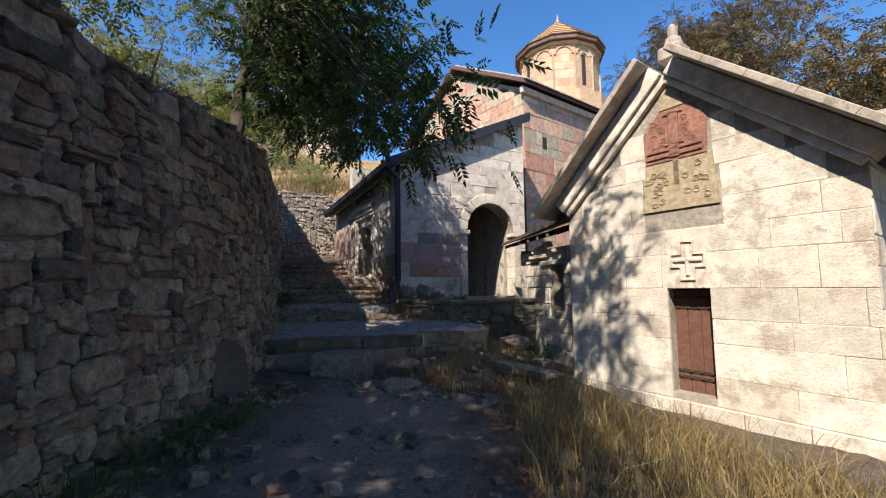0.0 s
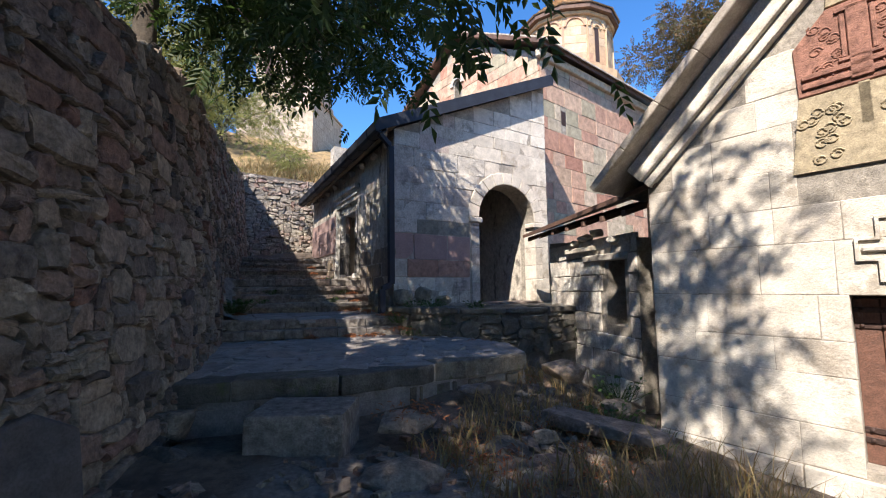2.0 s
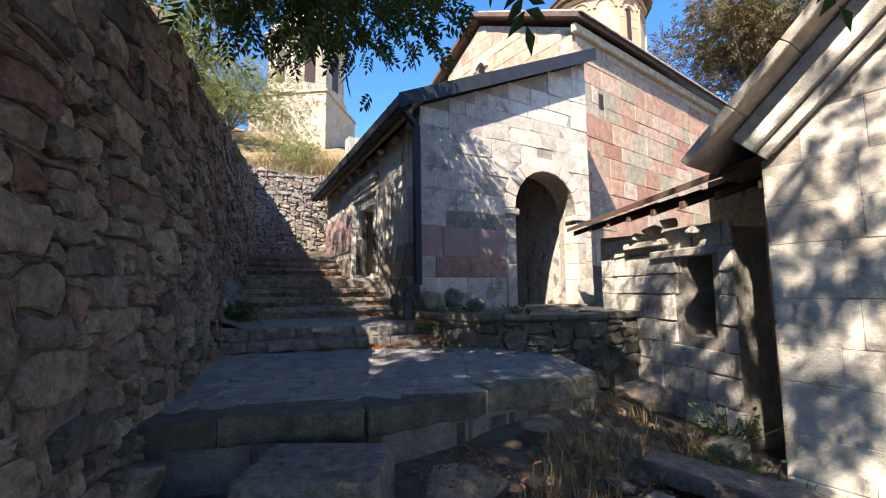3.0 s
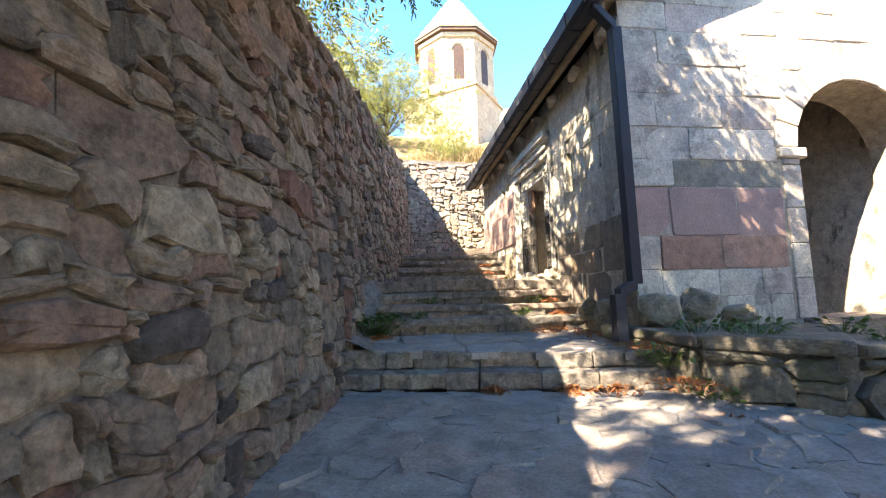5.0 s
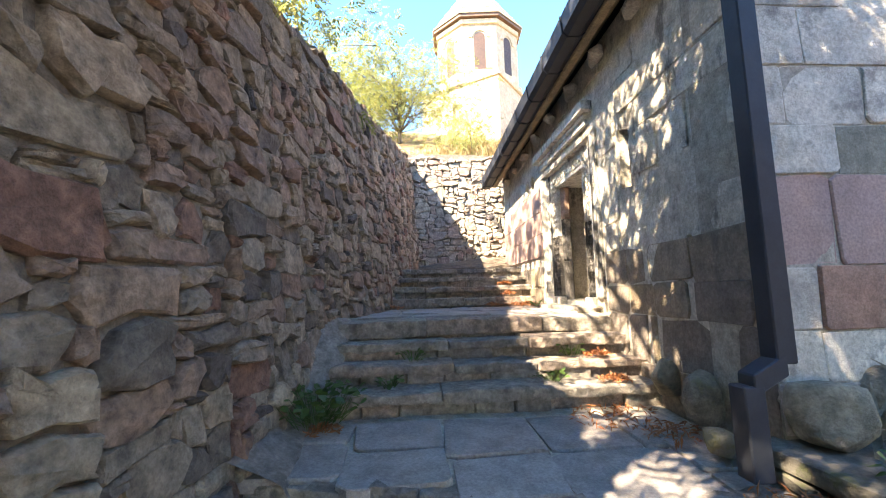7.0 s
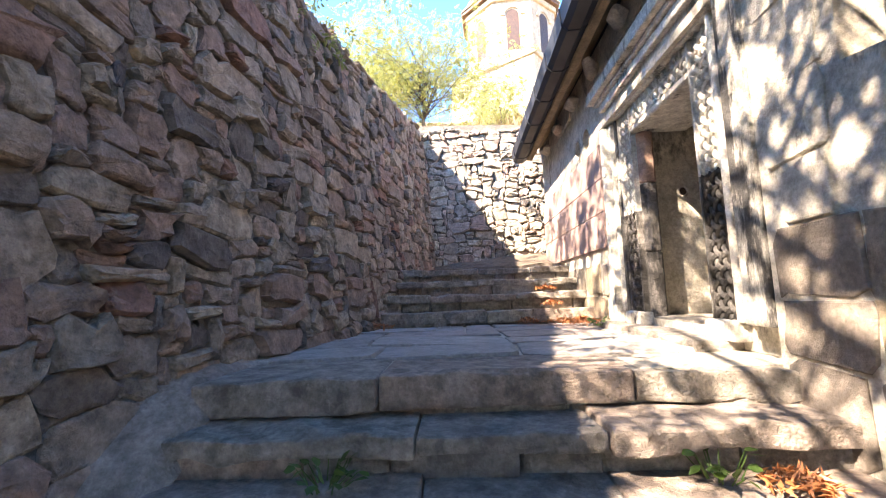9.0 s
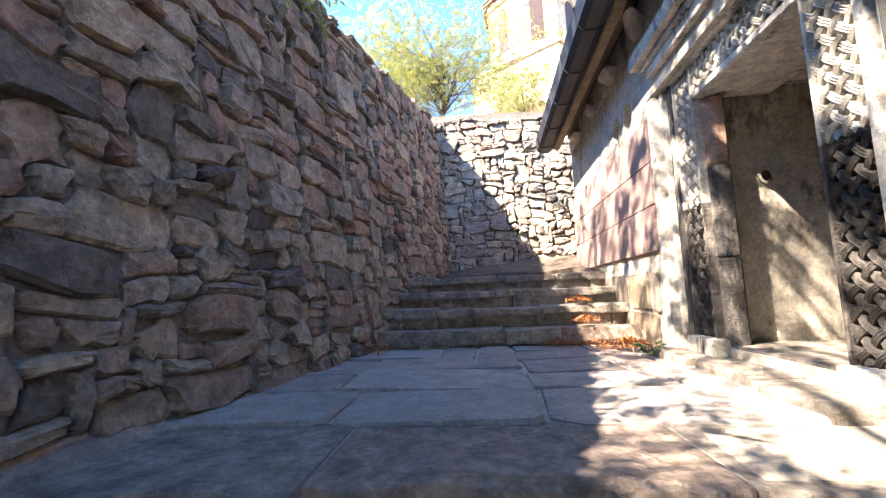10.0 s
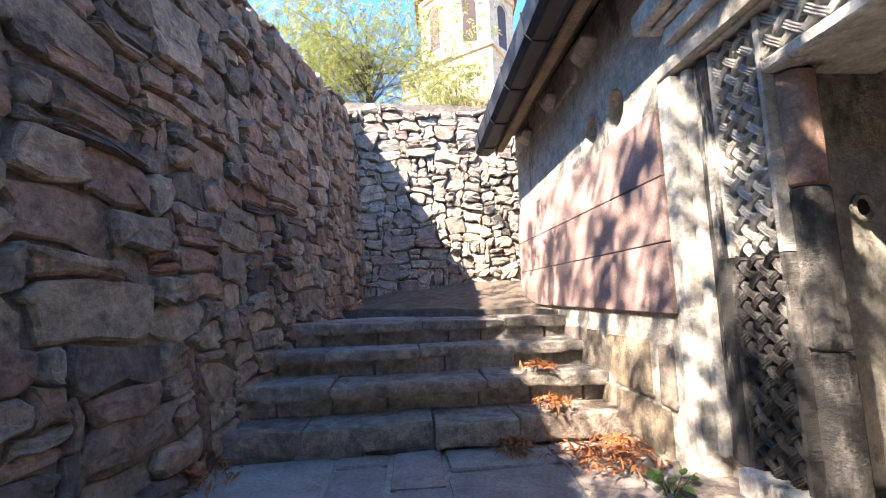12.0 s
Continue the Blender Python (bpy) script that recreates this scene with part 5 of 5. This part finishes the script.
# ---- far rubble wall above the stairs ----
far_face = Face((-8.3, 18.35), U)
fwl = tagged(part("wall_north", far_face.wall([(0, 1.5), (6.4, 1.5), (6.4, 5.75), (4.5, 5.9), (2.6, 6.05), (0, 6.1)], [], 0.6), mortar), "sunlit rubble stone wall closing the stairs", "stone wall", kind="structure")
rng = random.Random(3)
SIZES = [(3, 2), (4, 2), (2, 2), (5, 2), (3, 1), (4, 3), (2, 1), (6, 2), (5, 3), (3, 3), (7, 1), (7, 3), (8, 4)]
rects = pack(rng, 0.0, 6.4, 2.3, 6.05, 0.075, 0.08, lambda s, z: True, SIZES[:10])
lay(fwl, lambda s, z, o: far_face.at(s + 0.09 * noise.noise((s * 2.6, z * 2.6, 0)), z + 0.11 * noise.noise((s * 2.2, z * 2.6, 5)), o), rects, rng, 0.004, 0.06, 0.16, 0.32, rubble_pale, rubble_pale_far, lambda r: abs((r[0] + r[1]) / 2 - 2.5) + abs(r[2] - 4), 260)

# ---- trees ----
def leaf_spray(bm, p, d, rng, size, pairs=4):
    """One compound leaf: a stalk of paired leaflets."""
    q = d.to_track_quat("Y", "Z")
    q = q @ Euler((rng.uniform(-0.5, 0.5), rng.uniform(-1.2, 1.2), rng.uniform(-0.6, 0.6))).to_quaternion()
    for i in range(pairs * 2 + 1):
        sgn = (-1, 1)[i % 2]
        y = size * (0.25 + 0.75 * (i // 2) / pairs)
        ang = sgn * 0.95 if i < pairs * 2 else 0.0
        l, w = size * 0.42 * rng.uniform(0.8, 1.15), size * 0.085
        dx, dy = math.sin(ang), math.cos(ang)
        droop = -0.25 * size * (y / size) ** 2
        o = Vector((0, y, droop))
        pts = [o, o + Vector((dx * l * 0.45 - dy * w, dy * l * 0.45 + dx * w, 0.02 * size)), o + Vector((dx * l, dy * l, -0.08 * size)), o + Vector((dx * l * 0.45 + dy * w, dy * l * 0.45 - dx * w, 0.02 * size))]
        vs = [bm.verts.new(p + q @ t) for t in pts]
        bm.faces.new(vs)


def tree(name, at, lean, height, spread, clumps, leaves, size, lmat, label, seed, group="", crown_fn=None, pairs=4, r0=0.2):
    rng = random.Random(seed)
    t = thing(name, at, label, "tree", group)
    base = Vector(at)
    top = base + Vector((lean[0], lean[1], height))
    pts = [base + (top - base) * k / 6 + Vector((rng.uniform(-0.08, 0.08), rng.uniform(-0.08, 0.08), 0)) * (k > 0) for k in range(7)]
    pts[0] = base - Vector((0, 0, 0.5))
    part("trunk", tube(pts, [r0 * (1 - 0.1 * k) for k in range(7)], 9), bark, t, smooth=True)
    crown = bmesh.new()
    limbs = bmesh.new()
    for i in range(clumps):
        c = crown_fn(rng) if crown_fn else top + Vector((rng.gauss(0, spread * 0.5), rng.gauss(0, spread * 0.5), rng.gauss(0, spread * 0.35)))
        j = pts[rng.randint(3, 6)]
        mid = j.lerp(c, 0.5) + Vector((rng.uniform(-0.3, 0.3), rng.uniform(-0.3, 0.3), rng.uniform(0.0, 0.5)))
        tube([j, mid, c], [r0 * 0.2, r0 * 0.09, 0.008], 5, limbs)
        for k in range(leaves):
            d = Vector((rng.gauss(0, 1), rng.gauss(0, 1), rng.gauss(0, 0.7)))
            p = c + d * spread * 0.14
            out = (d.normalized() + Vector((0, 0, -0.35))).normalized()
            leaf_spray(crown, p, out, rng, size * rng.uniform(0.7, 1.2), pairs)
    part("limb", limbs, bark, t, smooth=True)
    ob = part("crown", crown, lmat, t)
    return t


def crown_main(rng):
    k = rng.random()
    if k < 0.035:
        return Vector((rng.gauss(-0.45, 0.25), rng.gauss(5.0, 0.22), rng.uniform(3.35, 4.1)))
    if k < 0.10:
        return Vector((rng.gauss(-1.3, 0.45), rng.gauss(7.3, 0.35), rng.uniform(4.2, 5.3)))
    # Clumps above the view, added to dapple side wall, portal and far wall.
    if k < 0.17:
        return Vector((rng.uniform(-5.8, -4.1), rng.uniform(10.5, 12.6), rng.uniform(6.6, 8.7)))
    if k < 0.37:
        if rng.random() < 0.5:
            return Vector((rng.uniform(-9.3, -5.4), rng.uniform(9.6, 14.4), rng.uniform(9.6, 11.4)))
        return Vector((rng.uniform(-5.4, -2.6), rng.uniform(8.8, 12.2), rng.uniform(6.9, 9.6)))
    while True:
        p = Vector((rng.uniform(-5.5, 0.4), rng.uniform(5.5, 11), rng.uniform(4.1, 10.0)))
        if ((p.x + 2.25) / 1.85) ** 2 + ((p.y - 8.4) / 2.0) ** 2 + ((p.z - 6.35) / 1.95) ** 2 < 1:
            return p


def crown_over(rng):
    while True:
        p = Vector((rng.uniform(-7.5, 1.0), rng.uniform(-7, 5.0), rng.uniform(5.2, 10.5)))
        if ((p.x + 2.4) / 4.4) ** 2 + ((p.y + 0.6) / 6.2) ** 2 + ((p.z - 7.6) / 2.6) ** 2 < 1 and p.z > 5.2 + 0.5 * max(0, p.y) and p.x < -1.1 + 0.45 * p.y:
            return p


tree("walnut_tree", (-4.15, 7.95, 4.1), (0.3, 0.1), 4.0, 2.6, 182, 21, 0.30, leaf, "leafy dark green tree with compound leaves on the terrace", 21, crown_fn=crown_main, r0=0.15)
tree("walnut_tree", (-3.75, 3.7, 3.5), (-0.9, -0.6), 4.5, 3.2, 165, 30, 0.36, leaf, "thick leaning dark green tree above the wall", 22, crown_fn=crown_over, r0=0.32)
# Unseen tree added behind the start, to keep sky light off the wall.
def sky_block_crown_back(rng):
    while True:
        p = Vector((rng.uniform(-6, 6), rng.uniform(-12, -4.5), rng.uniform(2.6, 9.5)))
        if (p.x / 5.5) ** 2 + ((p.y + 8.2) / 3.6) ** 2 + ((p.z - 6) / 3.6) ** 2 < 1:
            return p


tree("walnut_tree", (1.0, -8.5, -0.1), (0.2, 0.3), 5.0, 3.2, 170, 40, 0.42, leaf, "unseen tree added behind the start to block sky light", 27, crown_fn=sky_block_crown_back, r0=0.25)
# Another unseen tree, added right of the path to dim sky on the wall.
def sky_block_crown_side(rng):
    while True:
        p = Vector((rng.uniform(4.5, 12), rng.uniform(-8, 1.5), rng.uniform(2.2, 9.5)))
        if ((p.x - 8.2) / 3.7) ** 2 + ((p.y + 3.2) / 4.5) ** 2 + ((p.z - 5.8) / 3.7) ** 2 < 1:
            return p


tree("walnut_tree", (8.0, -3.2, ground_z(8.0, -3.2)), (0.2, 0.1), 5.0, 3.2, 150, 34, 0.45, leaf, "unseen tree added on the right to block sky light", 28, crown_fn=sky_block_crown_side, r0=0.25)
tree("hill_tree", (-13.3, 27.5, 8.5), (0.4, 0.0), 4.6, 3.4, 80, 45, 0.32, leaf_far, "pale green tree beside the bell tower", 23, "hillside trees", pairs=3, r0=0.14)
tree("hill_tree", (-17.0, 28.5, 9.5), (0.0, 0.3), 5.0, 3.6, 60, 40, 0.34, leaf_far, "pale green bushy tree on the hillside", 24, "hillside trees", pairs=3, r0=0.14)
for i, (x, y, z, h, s) in enumerate([(20, 30, 5, 14, 4.6), (21, 19, 0, 10, 5.5), (26, 19, -0.5, 10, 5.5), (22, 14, -0.5, 9, 5)]):
    tree("autumn_tree", (x, y, ground_z(x, y)), (0.4, 0.2), h + z, s, 95, 60, 0.6, leaf_autumn, "tall tree with thin brown and yellow autumn leaves", 30 + i, "trees behind the chapel", pairs=3, r0=0.25)
for i, (x, y) in enumerate([(-5.6, 9.5), (-6.4, 11.5), (-6.0, 7.0), (-7.5, 13.5), (-5.6, 4.8), (-8, 10), (-9, 15)]):
    tree("shrub", (x, y, ground_z(x, y)), (0.1, 0.1), 0.9, 1.5, 16, 40, 0.22, leaf_far, "pale green shrub on the terrace above the wall", 50 + i, "terrace shrubs", pairs=3, r0=0.04)

for i, (x, y, h) in enumerate([(-6.9, 21.6, 1.0), (-5.9, 21.4, 0.7), (-7.6, 22.8, 1.3), (-5.0, 21.9, 0.9), (-8.4, 25.0, 1.5)]):
    tree("shrub", (x, y, ground_z(x, y)), (0.1, 0.1), h, 1.1, 12, 26, 0.17, leaf_autumn if i % 2 else leaf_far, "thin dry shrub in the golden grass", 70 + i, "hillside shrubs", pairs=3, r0=0.03)

# ---- grass, weeds and litter ----
def blades(name, spots, count, h, material, label, seed, lean=0.45, wide=0.006):
    rng = random.Random(seed)
    bm = bmesh.new()
    for (x, y, r) in spots:
        for k in range(int(count * r * r)):
            a, d = rng.uniform(0, math.tau), r * math.sqrt(rng.random())
            px_, py_ = x + d * math.cos(a), y + d * math.sin(a)
            z = ground_z(px_, py_) - 0.02
            hh = h * rng.uniform(0.4, 1.25)
            t = rng.uniform(0, math.tau)
            dx, dy = math.cos(t) * wide, math.sin(t) * wide
            lx, ly = rng.gauss(0, lean) * hh, rng.gauss(0, lean) * hh
            v = [bm.verts.new(q) for q in ((px_ - dx, py_ - dy, z), (px_ + dx, py_ + dy, z), (px_ + lx * 0.35 + dx * 0.7, py_ + ly * 0.35 + dy * 0.7, z + hh * 0.6), (px_ + lx * 0.35 - dx * 0.7, py_ + ly * 0.35 - dy * 0.7, z + hh * 0.6), (px_ + lx, py_ + ly, z + hh * 0.95))]
            bm.faces.new((v[0], v[1], v[2], v[3]))
            bm.faces.new((v[3], v[2], v[4]))
    return tagged(part(name, bm, material), label, "grass", kind="stuff")


blades("dry_grass", [(1.5, 3.6, 0.9), (2.4, 4.2, 0.9), (1.5, 5.0, 0.8), (2.6, 5.3, 0.8), (3.2, 4.4, 0.8), (1.0, 6.2, 0.5), (2.1, 6.4, 0.6), (3.4, 3.2, 0.9), (2.2, 2.6, 0.8)], 620, 0.46, straw, "tall dry straw-coloured grass between path and chapel", 61)
blades("dry_grass", [(0.1, 7.25, 0.4), (0.3, 7.75, 0.35), (0.7, 7.9, 0.4), (1.4, 8.3, 0.4), (1.7, 8.8, 0.35), (-0.4, 6.9, 0.3), (-0.15, 6.6, 0.3), (1.0, 9.6, 0.35), (0.9, 10.0, 0.3), (1.1, 9.0, 0.4), (0.15, 6.1, 0.35)], 560, 0.34, straw, "dry tufts of grass among the rocks", 62)
blades("green_weeds", [(-2.1, 3.2, 0.5), (-2.2, 4.2, 0.5), (-2.3, 5.2, 0.45), (-2.0, 2.3, 0.5), (1.9, 7.6, 0.4), (2.3, 8.3, 0.35), (1.5, 7.9, 0.3)], 500, 0.16, weed, "low green weeds at the foot of the walls", 63, lean=0.8)
blades("hillside_grass", [(-7.7, 19.35, 0.35), (-7.1, 19.7, 0.35), (-6.4, 20.05, 0.4), (-5.6, 20.5, 0.4), (-4.9, 20.85, 0.35), (-7.9, 19.9, 0.5), (-6.6, 20.8, 0.6), (-7.0, 21.6, 1.2), (-8.5, 22.5, 1.5), (-5.5, 22.0, 1.2), (-7.5, 24.0, 1.6), (-4.2, 22.6, 1.2), (-3.6, 7.5, 0.01), (-4.0, 6.0, 0.5), (-4.6, 9.0, 0.5), (-3.7, 4.6, 0.4), (-5.2, 10.8, 0.5), (-6.2, 13.0, 0.5)], 420, 0.62, straw, "golden dry grass on the slope above the wall", 64, wide=0.014)


def leafy(name, at, r, count, size, label, seed):
    rng = random.Random(seed)
    bm = bmesh.new()
    base = Vector(at)
    for k in range(count):
        a = rng.uniform(0, math.tau)
        d = Vector((math.cos(a), math.sin(a), rng.uniform(0.4, 2.4))).normalized()
        p = base + Vector((math.cos(a), math.sin(a), 0)) * r * rng.random() * 0.7
        q = p + d * r * rng.uniform(0.4, 1.0)
        tube([p, p.lerp(q, 0.6), q], [0.004, 0.003, 0.002], 3, bm)
        e = Euler((rng.gauss(0.3, 0.4), rng.gauss(0, 0.4), a - math.pi / 2)).to_quaternion()
        pts = [(0, 0, 0), (-0.32, 0.25, 0.03), (-0.38, 0.6, 0.02), (0, 1, -0.1), (0.38, 0.6, 0.02), (0.32, 0.25, 0.03)]
        vs = [bm.verts.new(q + e @ (Vector(t) * size * rng.uniform(0.8, 1.2))) for t in pts]
        bm.faces.new(vs)
    return tagged(part(name, bm, weed), label, "plant", "weeds by the steps")


for i, (x, y, z, r, n_) in enumerate([(*uv(-2.98, 1.1), 1.1, 0.3, 150), (*uv(-2.4, 1.5), 1.26, 0.12, 24), (*uv(-0.9, 1.5), 1.26, 0.12, 22), (*uv(-2.2, 1.8), 1.44, 0.13, 26), (*uv(-0.6, 1.8), 1.44, 0.12, 20), (-1.05, 11.0, 0.9, 0.22, 45), (-0.75, 10.75, 0.66, 0.2, 40), (*uv(0.25, -1.2), 1.15, 0.22, 50), (*uv(0.1, -0.75), 1.15, 0.2, 40), (*uv(0.75, -0.5), 1.15, 0.14, 26), (*uv(1.4, -1.0), 1.15, 0.16, 30), (*uv(0.9, -1.75), 1.1, 0.2, 40), (*uv(-0.15, 4.45), 1.84, 0.08, 14), (-2.3, 2.6, 0.1, 0.35, 70), (-2.35, 3.6, 0.1, 0.35, 80), (-2.2, 4.4, 0.1, 0.3, 60), (1.7, 7.9, -0.1, 0.3, 60), (2.1, 8.5, 0.05, 0.3, 60)]):
    leafy("weed_plant", (x, y, z), r, n_, 0.085 if i == 0 else 0.058, "small green leafy weed growing from a joint", 80 + i)


def scatter(name, spots, count, size, material, label, seed):
    rng = random.Random(seed)
    bm = bmesh.new()
    for (x, y, z, r) in spots:
        for k in range(count):
            a, d = rng.uniform(0, math.tau), r * rng.random()
            c = Vector((x + d * math.cos(a), y + d * math.sin(a), z + 0.012 + 0.06 * (1 - d / r) * rng.random()))
            q = Euler((rng.gauss(0, 0.5), rng.gauss(0, 0.5), rng.uniform(0, math.tau))).to_quaternion()
            l, w = size * rng.uniform(0.6, 1.3), size * rng.uniform(0.12, 0.3)
            vs = [bm.verts.new(c + q @ Vector(p)) for p in ((-l, 0, 0), (0, -w, 0.008), (l, 0, 0.0), (0, w, 0.008))]
            bm.faces.new(vs)
    return tagged(part(name, bm, material), label, "leaves", kind="stuff")


scatter("fallen_leaves", [(*uv(-0.35, 4.95), 1.84, 0.28), (*uv(-0.2, 4.85), 1.84, 0.26), (*uv(-0.1, 5.05), 1.84, 0.2), (*uv(-2.75, 4.95), 1.84, 0.22), (*uv(-0.75, 5.15), 1.84, 0.16), (*uv(-2.6, 5.0), 1.84, 0.25), (*uv(-0.55, 1.0), 1.06, 0.4), (*uv(-0.3, 0.6), 1.04, 0.3), (-1.9, 10.72, 0.67, 0.2), (-1.5, 10.85, 0.67, 0.25), (-2.6, 10.55, 0.66, 0.15), (-4.3, 10.3, 0.66, 0.2), (*uv(-0.35, 1.38), 1.26, 0.16), (*uv(-0.35, 1.7), 1.44, 0.14), (*uv(-0.3, -0.5), 1.03, 0.3), (-1.0, 10.6, 0.8, 0.3), (-0.7, 10.3, 0.6, 0.4), (0.3, 10.2, 0.6, 0.35), (*uv(-0.4, 5.65), 2.24, 0.15), (*uv(-0.4, 5.35), 2.04, 0.15), (*uv(-2.9, 1.0), 1.05, 0.15), (-0.6, 7.2, 0.3, 0.5), (0.0, 6.6, 0.05, 0.5)], 130, 0.04, litter, "drifts of rust-brown fallen leaves on the steps", 71)

def gravel(name, spots, label, material, seed, size):
    rng = random.Random(seed)
    bm = bmesh.new()
    for (x, y, r, n) in spots:
        for k in range(n):
            a, d = rng.uniform(0, math.tau), r * math.sqrt(rng.random())
            px_, py_ = x + d * math.cos(a), y + d * math.sin(a)
            s = size * rng.uniform(0.35, 1.5) * rng.uniform(0.4, 1.0)
            c = Vector((px_, py_, ground_z(px_, py_) + s * 0.15))
            q = Euler((rng.uniform(-0.4, 0.4), rng.uniform(-0.4, 0.4), rng.uniform(0, 6))).to_quaternion()
            e = (rng.uniform(0.7, 1.4), rng.uniform(0.6, 1.0), rng.uniform(0.3, 0.6))
            vs = [bm.verts.new(c + q @ Vector((i * s * e[0] * rng.uniform(0.6, 1), j * s * e[1] * rng.uniform(0.6, 1), l * s * e[2] * rng.uniform(0.6, 1)))) for i in (-1, 1) for j in (-1, 1) for l in (-1, 1)]
            for f in ((0, 1, 3, 2), (4, 6, 7, 5), (0, 4, 5, 1), (2, 3, 7, 6), (0, 2, 6, 4), (1, 5, 7, 3)):
                bm.faces.new([vs[i] for i in f])
    return tagged(part(name, bm, material), label, "gravel", kind="stuff")


gravel("loose_stones", [(0.2, 6.6, 1.2, 160), (1.2, 7.8, 0.9, 150), (-2.4, 5.5, 0.6, 90), (-2.3, 3.5, 0.7, 90), (-1.2, 6.4, 0.6, 60), (1.6, 9.0, 0.7, 110), (-0.6, 3.5, 1.2, 60)], "scattered small stones and rubble on the earth", rubble_far, 90, 0.07)
scatter("leaf_litter", [(x, y, 0.0 + ground_z(x, y), r) for x, y, r in ((0.6, 3.4, 0.6), (0.7, 4.6, 0.6), (0.9, 5.6, 0.6), (0.3, 6.2, 0.6), (1.1, 7.2, 0.6), (0.5, 7.7, 0.5), (1.5, 8.6, 0.5), (1.0, 2.4, 0.6), (-0.3, 7.0, 0.4), (0.1, 7.4, 0.5), (0.9, 6.6, 0.6), (1.2, 8.0, 0.5), (0.9, 9.2, 0.4))], 330, 0.028, litter, "reddish brown leaf litter beside the path", 73)

# ---- stones of the retaining wall ----
rng = random.Random(5)


def free_wall(s, z):
    y = along(s).y
    return foot(y) - 0.35 < z < wall_top(y) - 0.02 + 0.07 * noise.noise((s * 2.1, 0, 0))


rects = pack(rng, 6.0, lens_[-1], -0.35, 6.0, 0.075, 0.07, free_wall, SIZES)
lay(wall_left, lambda s, z, o: put_wall(s + 0.07 * noise.noise((s * 2.4, z * 2.6, 0)) + 0.03 * noise.noise((s * 7, z * 7, 2)), z + 0.075 * noise.noise((s * 1.8, z * 2.0, 5)) + 0.03 * noise.noise((s * 7, z * 7, 8)), o), rects, rng, 0.003, 0.055, 0.14, 0.32, rubble, rubble_far, lambda r: abs(r[0] - 24.0), 300)
